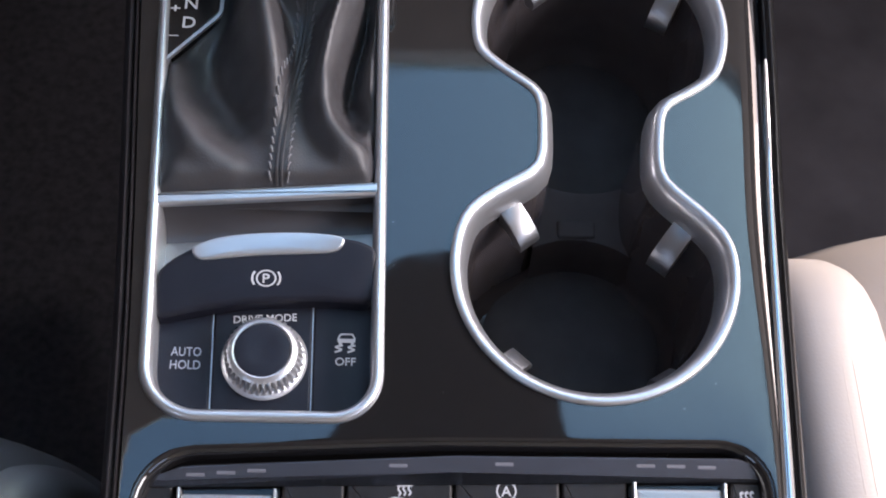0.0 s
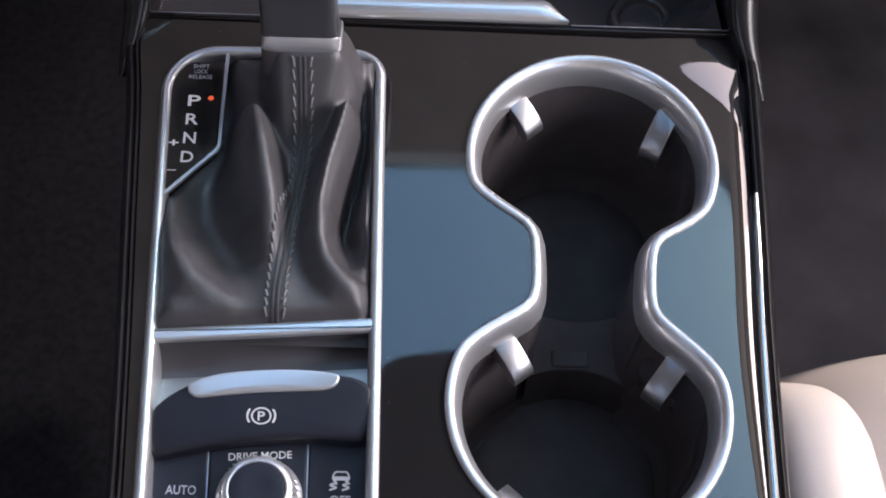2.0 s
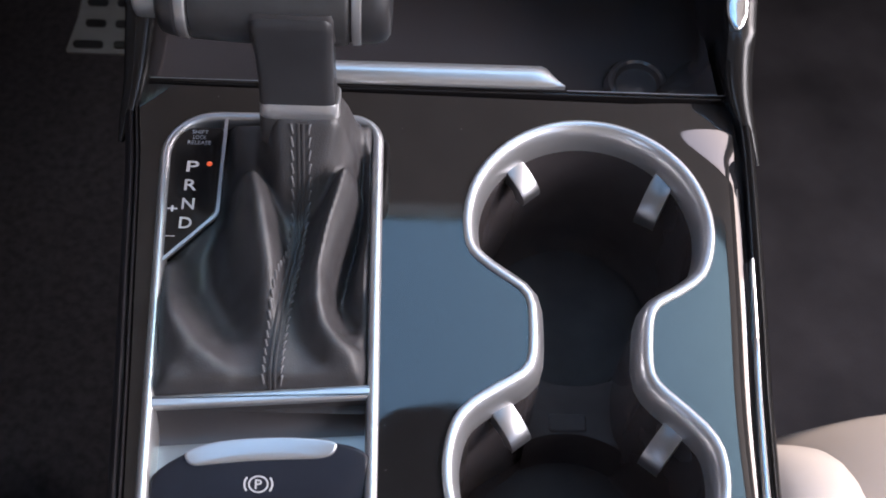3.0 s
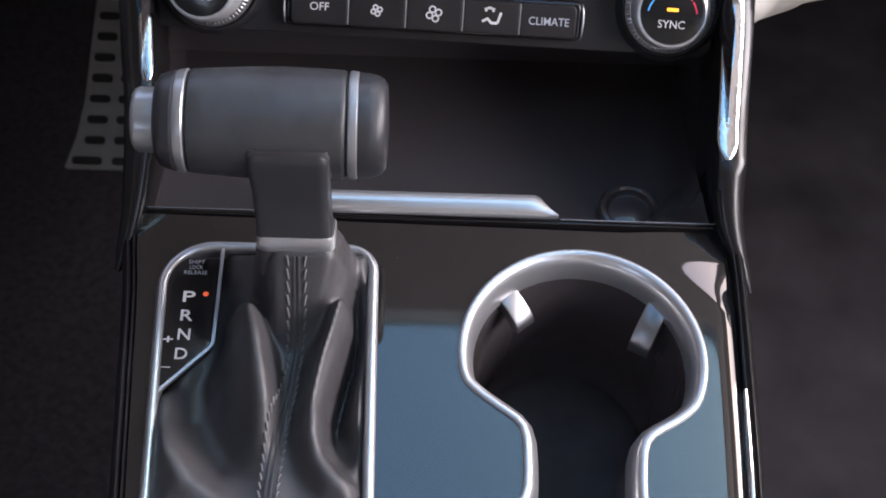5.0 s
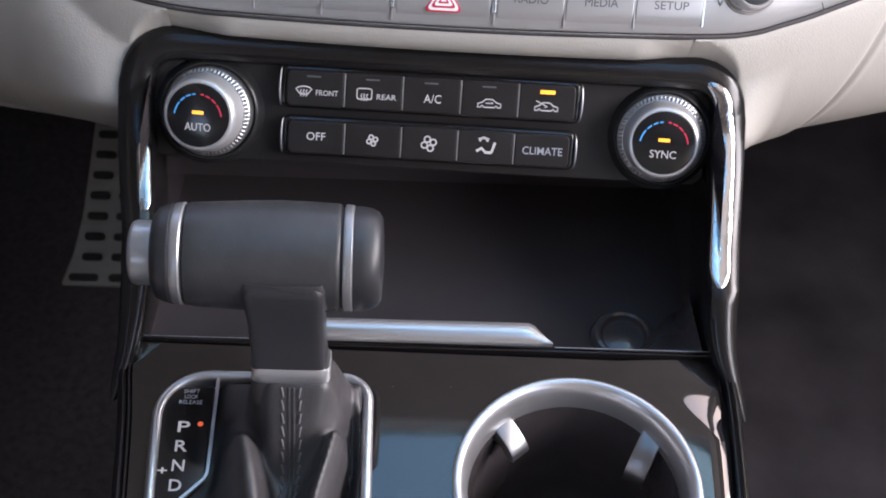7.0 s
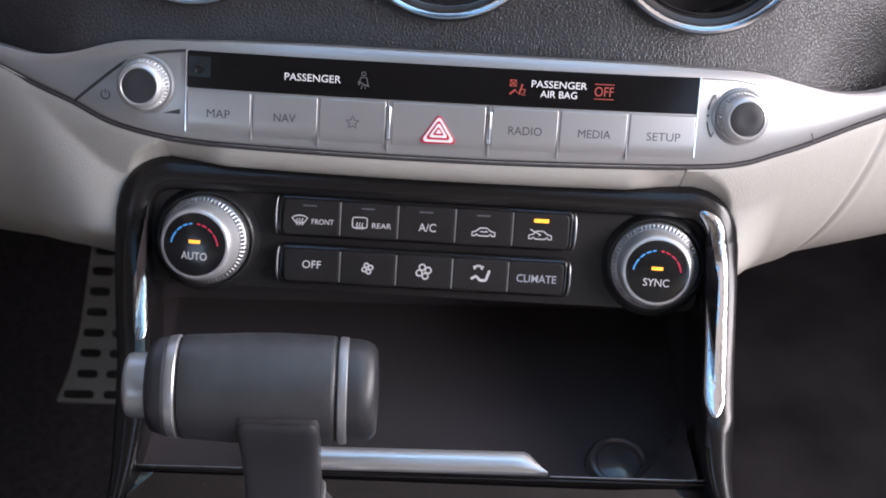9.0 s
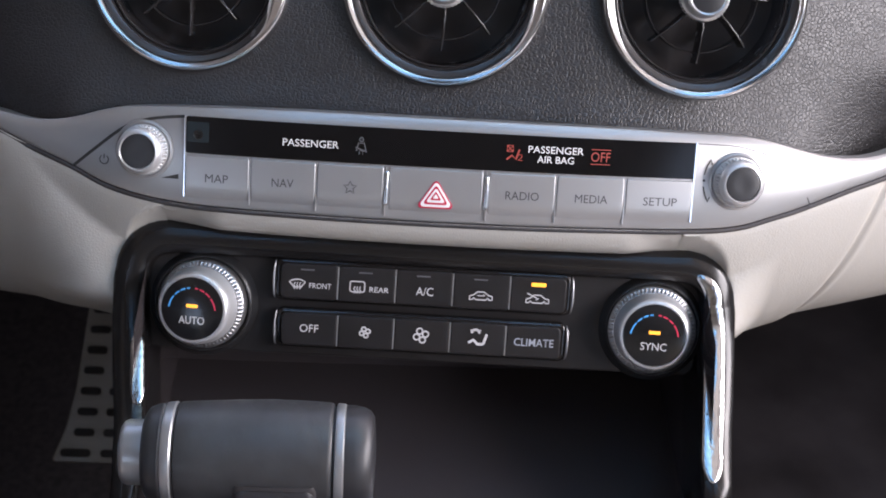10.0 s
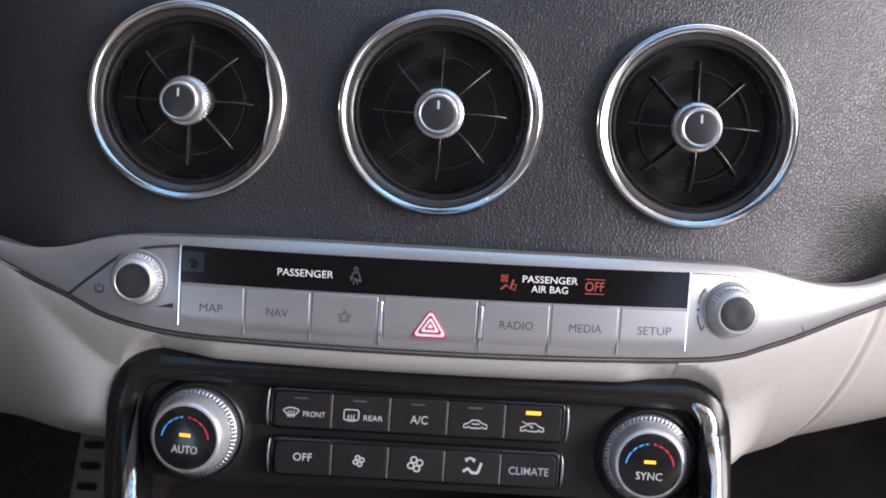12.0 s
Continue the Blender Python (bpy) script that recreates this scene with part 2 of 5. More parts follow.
def plate(poly, z0, z1, bev=0.6, n=3, crown=0.0):
    """A plate with rounded upper edges (poly runs counter-clockwise)."""
    loops = [[(x, y, z0) for x, y in poly], [(x, y, z1 - bev) for x, y in poly]]
    for k in range(1, n + 1):
        a = math.pi / 2 * k / n
        loops.append([(x, y, z1 - bev + bev * math.sin(a)) for x, y in offset(poly, -bev * (1 - math.cos(a)))])
    if crown == 0.0 and bev > 0.15:
        loops.append([(x, y, z1) for x, y in offset(poly, -bev - 0.15)])
    bm = bmesh.new()
    skin(bm, loops, cap0=True, cap1=crown == 0.0)
    if crown:
        top = offset(poly, -bev)
        cx, cy = sum(p[0] for p in top) / len(top), sum(p[1] for p in top) / len(top)
        more = [[(x, y, z1) for x, y in top]]
        for s in (0.8, 0.55, 0.3):
            more.append([(cx + (x - cx) * s, cy + (y - cy) * s, z1 + crown * (1 - s * s)) for x, y in top])
        skin(bm, more, cap1=True)
        bmesh.ops.remove_doubles(bm, verts=bm.verts, dist=1e-4)
    return bm


def band(path, profile, closed=True):
    """Sweep a profile of (outward offset, height) along a flat path."""
    ns = normals2(path, closed)
    loops = [[(p[0] + n.x * o, p[1] + n.y * o, h) for p, n in zip(path, ns)] for o, h in profile]
    return skin(bmesh.new(), loops, closed)


def lathe(profile, n=48, cap0=False, cap1=True, teeth=None):
    """Turn (radius, height) about z. teeth: (first ring, last ring, count, depth) for a knurled band."""
    loops = []
    for k, (r, z) in enumerate(profile):
        lp = []
        for i in range(n):
            a, rr = 2 * math.pi * i / n, r
            if teeth and teeth[0] <= k <= teeth[1]:
                rr -= teeth[3] * (0.5 - 0.5 * math.cos(a * teeth[2])) ** 2
            lp.append((rr * math.cos(a), rr * math.sin(a), z))
        loops.append(lp)
    return skin(bmesh.new(), loops, True, cap0, cap1)


def tube(points, r, n=8, closed=False, flat=1.0):
    """A round bar along 3D points; r one radius or one for each point."""
    loops, c = [], len(points)
    pts = [Vector(p) for p in points]
    up = Vector((0, 0, 1))
    for i, p in enumerate(pts):
        t = (pts[(i + 1) % c if closed else min(i + 1, c - 1)] - pts[i - 1 if closed or i else 0]).normalized()
        s = t.cross(up)
        s = s.normalized() if s.length > 1e-6 else Vector((1, 0, 0))
        w = s.cross(t)
        rr = r[i] if isinstance(r, (list, tuple)) else r
        loops.append([tuple(p + s * rr * math.cos(2 * math.pi * k / n) + w * rr * flat * math.sin(2 * math.pi * k / n)) for k in range(n)])
    bm = bmesh.new()
    if closed:
        loops.append(loops[0])
    skin(bm, loops, True, not closed, not closed)
    if closed:
        bmesh.ops.remove_doubles(bm, verts=bm.verts, dist=1e-4)
    return bm


def smooth_path(pts, n=6):
    """Catmull-Rom through the given points."""
    out = []
    P = [Vector(p) for p in pts]
    for i in range(len(P) - 1):
        a, b, c, d = P[max(i - 1, 0)], P[i], P[i + 1], P[min(i + 2, len(P) - 1)]
        for k in range(n):
            t = k / n
            out.append(tuple(0.5 * ((2 * b) + (c - a) * t + (2 * a - 5 * b + 4 * c - d) * t * t + (3 * b - a - 3 * c + d) * t ** 3)))
    out.append(tuple(P[-1]))
    return out


def filled(loops, z):
    """A flat sheet bounded by the first loop, with the other loops as holes."""
    bm = bmesh.new()
    for lp in loops:
        vs = [bm.verts.new((x, y, z)) for x, y in lp]
        for i in range(len(vs)):
            bm.edges.new((vs[i - 1], vs[i]))
    bmesh.ops.triangle_fill(bm, use_beauty=True, use_dissolve=False, edges=bm.edges[:], normal=(0, 0, 1))
    return bm


def grid(fn, us, vs):
    bm = bmesh.new()
    rows = [[bm.verts.new(fn(u, v)) for u in us] for v in vs]
    for a, b in zip(rows, rows[1:]):
        for i in range(len(us) - 1):
            bm.faces.new((a[i], a[i + 1], b[i + 1], b[i]))
    return bm


def warp(bm, fn):
    for v in bm.verts:
        v.co = Vector(fn(*v.co))
    return bm


def dice(bm, step, axis=0):
    """Cut a mesh into slices along one axis so that it can bend."""
    lo, hi = min(v.co[axis] for v in bm.verts), max(v.co[axis] for v in bm.verts)
    no = Vector((0, 0, 0))
    no[axis] = 1
    k = lo + step
    while k < hi - step * 0.3:
        co = Vector((0, 0, 0))
        co[axis] = k
        bmesh.ops.bisect_plane(bm, geom=bm.verts[:] + bm.edges[:] + bm.faces[:], plane_co=co, plane_no=no)
        k += step
    return bm


def joined(*bms):
    out = bmesh.new()
    for b in bms:
        me = bpy.data.meshes.new("tmp")
        b.to_mesh(me)
        b.free()
        out.from_mesh(me)
        bpy.data.meshes.remove(me)
    return out


def words(text, size, width=None, bold=0.0, thick=0.12):
    """Lettering as a mesh, centred on its middle, cap height = size."""
    cu = bpy.data.curves.new("lettering", "FONT")
    cu.body, cu.size, cu.align_x, cu.resolution_u = text, size / 0.69, "CENTER", 3
    cu.extrude, cu.offset, cu.space_line = thick / 2, bold, 0.82
    ob = bpy.data.objects.new("lettering", cu)
    scene.collection.objects.link(ob)
    me = bpy.data.meshes.new_from_object(ob.evaluated_get(bpy.context.evaluated_depsgraph_get()))
    bpy.data.objects.remove(ob)
    bm = bmesh.new()
    bm.from_mesh(me)
    bpy.data.meshes.remove(me)
    xs, ys = [v.co.x for v in bm.verts], [v.co.y for v in bm.verts]
    bm.transform(Matrix.Translation((-(max(xs) + min(xs)) / 2, -(max(ys) + min(ys)) / 2, 0)))
    if width:
        bm.transform(Matrix.Diagonal((width / (max(xs) - min(xs)), 1, 1, 1)))
    return bm


def stroke(pts, w, z=0.0, closed=False, thick=0.15):
    """A printed line of width w along flat points."""
    prof = [(-w / 2, z), (-w / 2, z + thick), (w / 2, z + thick), (w / 2, z)]
    return band(pts, prof, closed)


# panel axes
CONSOLE = plane_frame(0.304, 0.453, 81.4)
CLIMATE = plane_frame(0.4795, 0.528, 30.0, -1.5)
MEDIA = plane_frame(0.4936, 0.5914, 27.5, -1.0)
VENTS = plane_frame(0.5072, 0.5766, 28.5, -0.3)

# ---- cabin shell ----
def shell_box(name, x0, x1, y0, y1, z0, z1, material, label, category, parent=None):
    bm = bmesh.new()
    bmesh.ops.create_cube(bm, size=1)
    bm.transform(Matrix.Translation(((x0 + x1) / 2, (y0 + y1) / 2, (z0 + z1) / 2)) @ Matrix.Diagonal((x1 - x0, y1 - y0, z1 - z0, 1)))
    ob = part(name, bm, material, parent, smooth=False)
    if parent is None:
        tagged(ob, label, category, kind="structure")
    return ob


def ground_sheet():
    bm = bmesh.new()
    bmesh.ops.create_grid(bm, x_segments=8, y_segments=8, size=400000)
    bm.transform(Matrix.Translation((0, 0, -300)))
    tagged(part("ground", bm, PAVING, smooth=False), "grey asphalt car park around the car", "ground", kind="structure")


ground_sheet()
ROOF = 1150
# floor pan and carpet
tagged(part("floor", grid(lambda u, v: (u, v, 60 + 14 * noise.noise(Vector((u / 160, v / 160, 0)))), [k * 40 - 760 for k in range(39)], [k * 40 - 1200 for k in range(66)]), CARPET),
       "black carpet on the car floor", "floor", kind="structure")
# lighter sheet paints in the window light on the passenger side's carpet
_bm = plate(rect(420, 1160, 40, 5, cx=370, cy=590), 60, 82, 4, 3)
tagged(part("lit_floor_sheet", _bm, LIT_CARPET), "lighter grey sheet standing in for the lit passenger footwell carpet", "floor mat")
shell_box("wall_firewall", -780, 780, 1180, 1220, 0, 800, CARPET, "black carpeted bulkhead under the dashboard", "wall")
# unseen, windowless wall blocks light from behind; its cream bounces a little forward
shell_box("wall_rear", -780, 780, -1240, -1200, 0, ROOF, CREAM, "unseen cream rear wall up to the roof, holding back light", "wall")
shell_box("wall_right", 735, 780, -1200, 1180, 0, 735, CREAM, "cream passenger door panel", "door panel")
shell_box("pillar_right", 690, 760, -330, -210, 735, ROOF, HEADLINER, "grey cloth centre pillar", "pillar")
# unseen dark wall in place of the driver window keeps that side dim
shell_box("wall_left", -780, -740, -560, 1180, 0, ROOF, DEEP, "unseen dark wall shutting out light on the driver side", "door panel")
# unseen low wall; the added opening above brightens the silver trim
shell_box("wall_left_rear", -780, -740, -1200, -560, 0, 735, DEEP, "unseen dark low wall, left open above to light the trim", "door panel")

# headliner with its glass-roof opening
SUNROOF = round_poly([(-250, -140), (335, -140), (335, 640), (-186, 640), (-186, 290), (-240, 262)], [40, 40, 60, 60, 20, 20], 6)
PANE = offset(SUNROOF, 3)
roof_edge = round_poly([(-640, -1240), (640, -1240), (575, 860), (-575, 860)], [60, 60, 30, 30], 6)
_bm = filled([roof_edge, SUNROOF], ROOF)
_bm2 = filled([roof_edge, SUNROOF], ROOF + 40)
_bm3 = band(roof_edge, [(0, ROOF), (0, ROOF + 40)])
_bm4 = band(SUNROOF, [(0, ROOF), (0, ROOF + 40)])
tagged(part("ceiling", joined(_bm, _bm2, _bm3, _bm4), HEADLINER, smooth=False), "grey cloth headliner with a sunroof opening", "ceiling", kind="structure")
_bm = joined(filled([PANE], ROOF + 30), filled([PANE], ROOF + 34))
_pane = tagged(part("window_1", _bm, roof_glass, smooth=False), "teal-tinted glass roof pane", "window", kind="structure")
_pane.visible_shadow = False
# unseen black sheet added under the glass for the dark shape the console mirrors
_dark_sheet = round_poly([(-90, -146), (150, -146), (128, 350), (70, 455), (-30, 440), (-62, 260)], [2, 2, 80, 60, 40, 80], 6)
tagged(part("roof_dark_sheet", plate(_dark_sheet, ROOF + 6, ROOF + 14, 1.5, 2), ROOF_SHEET, smooth=False), "unseen black sheet under the roof glass, added for a dark reflection", "sun blind", kind="structure")
# roof rails slope down to the side windows
for side, nm in ((-1, "left"), (1, "right")):
    _bm = bmesh.new()
    skin(_bm, [[(side * 560, 860, ROOF + 4), (side * 590, -400, ROOF + 4), (side * 625, -1240, ROOF + 4)], [(side * 690, 800, ROOF - 110), (side * 710, -400, ROOF - 120), (side * 720, -1240, ROOF - 120)],
               [(side * 705, 800, ROOF - 20), (side * 730, -400, ROOF - 20), (side * 740, -1240, ROOF - 20)], [(side * 565, 860, ROOF + 44), (side * 600, -400, ROOF + 44), (side * 630, -1240, ROOF + 44)]], closed=False)
    tagged(part(f"roof_rail_{nm}", _bm, HEADLINER), "grey cloth roof rail above the side window", "roof rail", kind="structure")
    _bm = tube([(side * 720, 1180, 790), (side * 690, 1000, 930), (side * 600, 850, ROOF)], 34, 10)
    tagged(part(f"windscreen_pillar_{nm}", _bm, HEADLINER), "grey windscreen pillar", "pillar", kind="structure")

# ---- lower dashboard and knee panels in cream ----
def along(path, u):
    """The height of a line of points at u."""
    for a, b in zip(path, path[1:]):
        if a[0] <= u <= b[0]:
            return a[1] + (b[1] - a[1]) * (u - a[0]) / max(1e-6, b[0] - a[0])
    return path[0][1] if u < path[0][0] else path[-1][1]


SILVER_TOP = smooth_path([(-260, 44), (-205, 19), (-184, 14.2), (-168, 12.2), (-153, 14.2), (-137, 18.9), (-120, 21.4), (-60, 23.4), (6, 23.4), (80, 23.2), (108, 22.6), (134, 21.8), (147, 20.2), (160, 17.2), (174, 14.4), (188, 13.8), (207, 17.0), (260, 36)], 6)
SILVER_LOW = smooth_path([(-260, 38), (-205, 15), (-184, 6.1), (-167.5, -0.6), (-152.4, -6.1), (-133.5, -14.0), (-104.6, -18.8), (-60, -20.1), (6, -20.6), (60, -20.2), (117, -19.0), (137, -17.0), (150, -13.2), (163, -9.1), (176, -4.2), (189.5, 0.9), (208, 7.3), (260, 27)], 6)


def bend(u):
    """How far the media panel falls back towards its ends, in mm."""
    return -6.5 * (abs(u - 6) / 109) ** 2.4


def ease(s):
    s = max(0.0, min(1.0, s))
    return s * s * (3 - 2 * s)


CLIMATE_INV = CLIMATE.inverted()


def knee_point(x, k):
    """The knee panels fall back and down from the silver trim to the footwell edge."""
    top = MEDIA @ Vector((x * MM, (along(SILVER_LOW, x) - 0.2) * MM, (bend(x) - 1.8) * MM))
    u = abs(x)
    rise = 0.45 if x > 0 else 0.10
    low = Vector((x * MM, 0.56 + 0.02 * min(1, u / 250), 0.442 + rise * max(0.0, min(u, 168) - 150) * MM + (0.14 if x > 0 else 0.10) * max(0.0, u - 168) * MM))
    mid = top.lerp(low, k) + Vector((0, -0.026 * math.sin(math.pi * min(1, k * 1.05)) ** 0.8, -0.010 * math.sin(math.pi * k)))
    # crease where the knee panel meets the outer panel
    off = (u - 208 + 50 * k) / 2.6
    mid.y += (0.004 * math.exp(-off * off) + 0.004 * ease((off + 1) / 4)) if x > 0 else 0.0
    # close to the climate frame the panel comes forward and tucks under the frame's rounded corner
    q = CLIMATE_INV @ mid * 1000
    near = 1 - ease((u - 136) / (24 if x > 0 else 60))
    q.z = max(q.z, q.z + (-3.2 - 0.15 * max(0.0, -q.y) ** 2 - q.z) * near)
    cu, cv = (q.x - 115.4 if x > 0 else -111.4 - q.x), q.y - 10
    reach = math.hypot(max(0.0, cu), cv) if cv > 0 else cu
    q.z = min(q.z, -3.6 + max(0.0, reach - 23.2) * 1.7 - max(0.0, 22.0 - reach) * 1.6)
    return CLIMATE @ (q * MM)


lower_dash = thing("lower_dashboard", "cream vinyl lower dashboard below the silver trim", "dashboard", kind="structure")
for side in (-1, 1):
    part("knee_panel", grid(lambda u, k: tuple(knee_point(side * u, k) * 1000), [112 + 0.8 * k for k in range(280)], [k / 72 for k in range(73)]), CREAM, lower_dash, "cream grained knee panel")


def chin_point(u, k):
    """The cream strip between the silver trim and the climate panel; it runs out into the knee panels."""
    top = MEDIA @ Vector((u * MM, (along(SILVER_LOW, u) - 0.2) * MM, (bend(u) - 1.6) * MM))
    side = max(0.0, u - 115.4, -111.4 - u)
    low = CLIMATE @ Vector((u * MM, (10 + math.sqrt(max(0.0, 23.4 ** 2 - side ** 2))) * MM, -5.5 * MM))
    a = k * math.pi / 2
    p = Vector((u * MM, top.y + (low.y - top.y) * (1 - math.cos(a)), top.z + (low.z - top.z) * math.sin(a))) - Vector((0, 0.003 * math.sin(2 * a), 0))
    if abs(u) > 86:                                   # the ends run into the knee panels
        s, kk = p.z, 0.0
        while kk < 0.5 and knee_point(u, kk).z > s:
            kk += 0.01
        p = p.lerp(knee_point(u, kk) - Vector((0, 0.0004 - 0.0012 * ease((abs(u) - 108) / 8), 0)), ease((abs(u) - 86) / 24))
    return p


part("chin_strip", grid(lambda u, k: tuple(chin_point(u, k) * 1000), [-116 + 2 * k for k in range(118)], [k / 12 for k in range(13)]), CREAM, lower_dash, "cream vinyl strip")

# ---- upper dashboard, black grained ----
def dash_face():
    def fn(u, v):
        w = min(v, 166)
        h = -4 - (0.0045 * max(0.0, -u - 140) ** 2 if u < 0 else 0.0013 * max(0.0, u - 62) ** 2) - (0.0012 + 0.0010 * ease(u / 150)) * max(0.0, w - 100) ** 2
        back = min(3.0, bend(u) + 19.5)
        h += back * (ease((46 - w) / 24) if back > 0 or u < 0 else ease((62 - w) / 42))
        p = VENTS @ Vector((u * MM, w * MM, h * MM)) * 1000
        over = max(0.0, v - 166)                      # the top rolls over and runs to the windscreen
        return (p.x, p.y + over * 4.6, p.z + 9 * (1 - math.exp(-over * 0.2)) - over * 0.25)
    return grid(fn, [-420 + 4 * k for k in range(211)], [10 + 3 * k for k in range(96)])


upper_dash = thing("upper_dashboard", "black grained soft-touch upper dashboard", "dashboard", kind="structure")
_bm = dash_face()
VENT_AT = [(-103.4, 87.3), (4.6, 86.7), (115.8, 85.8)]
_inv = (Matrix.Scale(1000, 4) @ VENTS @ Matrix.Scale(0.001, 4)).inverted()
_gone = [f for f in _bm.faces if any((((_inv @ f.calc_center_median()).xy) - Vector(c)).length < 41 for c in VENT_AT)]
bmesh.ops.delete(_bm, geom=_gone, context="FACES")
part("face", _bm, DASH, upper_dash)

for side, nm in ((-1, "left"), (1, "right")):         # unseen dash ends, added up to the doors, keep windscreen light off the floor
    shell_box(f"dash_end_{nm}", min(side * 416, side * 745), max(side * 416, side * 745), 560, 1180, 560, 735, DASH, "unseen black grained dashboard end, added to shut out light", "dashboard")

# ---- media panel ----
def bent(bm, step=6.0):
    dice(bm, step)
    return warp(bm, lambda x, y, z: (x, y, z + bend(x)))


media = thing("media_panel", "silver media control panel with display and buttons", "control panel", MEDIA)


def silver_body():
    us = [-260 + 4 * k for k in range(131)]
    loops = []
    for u in us:
        t, l, h = along(SILVER_TOP, u), along(SILVER_LOW, u), bend(u)
        r = min(2.0, max(0.4, (t - l) * 0.2))
        loops.append([(u, l, h - 14), (u, l, h - r - 1.2), (u, l + r * 0.3, h - r * 0.3 - 1.2), (u, l + r, h - 1.2), (u, (t + l) / 2, h - 1.2), (u, t - r * 2.0, h - 1.2), (u, t - r * 0.6, h - r * 0.35 - 1.2), (u, t, h - r - 1.2), (u, t, h - 14)])
    return skin(bmesh.new(), loops, closed=False)


part("trim_body", silver_body(), SILVER, media, "silver painted trim wing")
_edge = [p for p in SILVER_LOW if -250 <= p[0] <= 250]
_bm = tube([(u, v - 1.0, bend(u) - 2.6) for u, v in _edge], 1.25, 8)
part("shadow_gap", _bm, DEEP, media, "dark gap under the trim")
part("display", bent(plate(rect(216.5, 15.6, 0.8, cx=5.7, cy=10.9), -3, -0.5, 0.3)), DISPLAY, media, "gloss black display strip")
SPLITS = [-103.0, -75.0, -46.9, -17.6, 25.0, 54.5, 84.2, 114.0]


def low_edge(u):
    return -18.9 + 3.2 * (abs(u - 6) / 110) ** 3


for k, (a, b) in enumerate(zip(SPLITS, SPLITS[1:])):
    a2, b2 = a + 0.35 + (1.2 if k in (3,) else 0) + (0.6 if k == 4 else 0), b - 0.35 - (1.2 if k == 3 else 0) - (0.6 if k == 2 else 0)
    poly = round_poly([(a2, low_edge(a2)), (b2, low_edge(b2)), (b2, 2.4), (a2, 2.4)], 1.0, 4)
    bm = dice(plate(poly, -4, 0.0, 0.6, 4), 1.6, 1)
    warp(bm, lambda x, y, z: (x, y, z - 0.022 * max(0.0, -8.5 - y) ** 2 - 0.004 * max(0.0, y + 4) ** 2))
    part("button", bent(bm), SILVER, media, "silver push button")
for u in (-17.4, 24.9):
    part("divider", bent(plate(rect(1.9, 14.5, 0.9, 4, cx=u, cy=-6.5), -2, 0.5, 0.6)), CHROME, media, "bright metal divider pin")
for u in SPLITS:
    part("joint", bent(plate([(u - 0.28, low_edge(u) + 0.4), (u + 0.28, low_edge(u) + 0.4), (u + 0.28, 19.0 if u in (-103.0, 114.0) else 2.2), (u - 0.28, 19.0 if u in (-103.0, 114.0) else 2.2)], -2.6, -0.3, 0.05, 1)), CHROME if u in (-103.0, 114.0) else SATIN, media)


def label_on(text, u, v, size, width, material, host, lift=0.05, fold=bend, name="lettering", bold=0.0):
    bm = words(text, size, width, bold)
    bm.transform(at(u, v))
    warp(bm, lambda x, y, z: (x, y, z + (fold(x) if fold else 0) + lift))
    return part(name, bm, material, host, smooth=False)


for text, u, w in (("MAP", -89, 9.8), ("NAV", -61, 9.2), ("RADIO", 40.2, 14.2), ("MEDIA", 69.8, 14.0), ("SETUP", 99.8, 14.8)):
    label_on(text, u, -7.0, 3.5, w, KEY_PRINT, media)
label_on("PASSENGER", -49.8, 10.4, 3.0, 23.5, WHITE_LIT, media, -0.45, bold=0.012)
label_on("PASSENGER", 53.4, 13.0, 2.9, 23.5, WHITE_LIT, media, -0.45, bold=0.012)
label_on("AIR BAG", 53.4, 8.9, 2.9, 15.6, WHITE_LIT, media, -0.45, bold=0.012)
label_on("OFF", 72.6, 11.0, 4.0, 8.2, RED_LIT, media, -0.45)


def flat(pts, w, u, v, lift, host, material, closed=False, name="symbol", s=1.0, fold=bend):
    bm = stroke([(u + x * s, v + y * s) for x, y in pts], w, 0, closed)
    warp(bm, lambda x, y, z: (x, y, z + (fold(x) if fold else 0) + lift))
    return part(name, bm, material, host, smooth=False)


for dy in (-3.1, 3.1):
    flat([(-4.2, dy), (4.2, dy)], 0.35, 72.6, 11.0, -0.45, media, RED_LIT)
# red warning symbol: crossed box over a bent line
flat([(-3.4, 3.2), (-3.4, 0.6), (-0.8, 0.6), (-0.8, 3.2)], 0.4, 36.0, 11.0, -0.45, media, RED_LIT, True)
flat([(-3.2, 0.8), (-1.0, 3.0)], 0.4, 36.0, 11.0, -0.45, media, RED_LIT)
flat([(-3.2, 3.0), (-1.0, 0.8)], 0.4, 36.0, 11.0, -0.45, media, RED_LIT)
flat([(-3.4, -2.8), (-1.2, -0.9), (0.6, -2.6), (1.8, 1.6)], 0.8, 36.0, 11.0, -0.45, media, RED_LIT)
flat([(1.2, -0.6), (3.0, -0.6), (3.0, -1.7), (1.4, -2.9), (3.2, -2.9)], 0.4, 36.0, 11.0, -0.45, media, RED_LIT)
# dim belt reminder symbol
flat(arc(0, 2.7, 0.8, 0, 360, 12)[:-1], 0.45, -28.6, 10.6, -0.45, media, DIM_LIT, True)
flat([(-2.0, -2.2), (-1.2, 1.2), (1.2, 1.2), (2.0, -2.2)], 0.5, -28.6, 10.6, -0.45, media, DIM_LIT)
flat([(-2.4, -0.6), (2.4, -2.4)], 0.5, -28.6, 10.6, -0.45, media, DIM_LIT)
flat([(-0.8, -3.6), (-0.6, -2.0), (0.6, -2.0), (0.8, -3.6)], 0.4, -28.6, 10.6, -0.45, media, DIM_LIT)
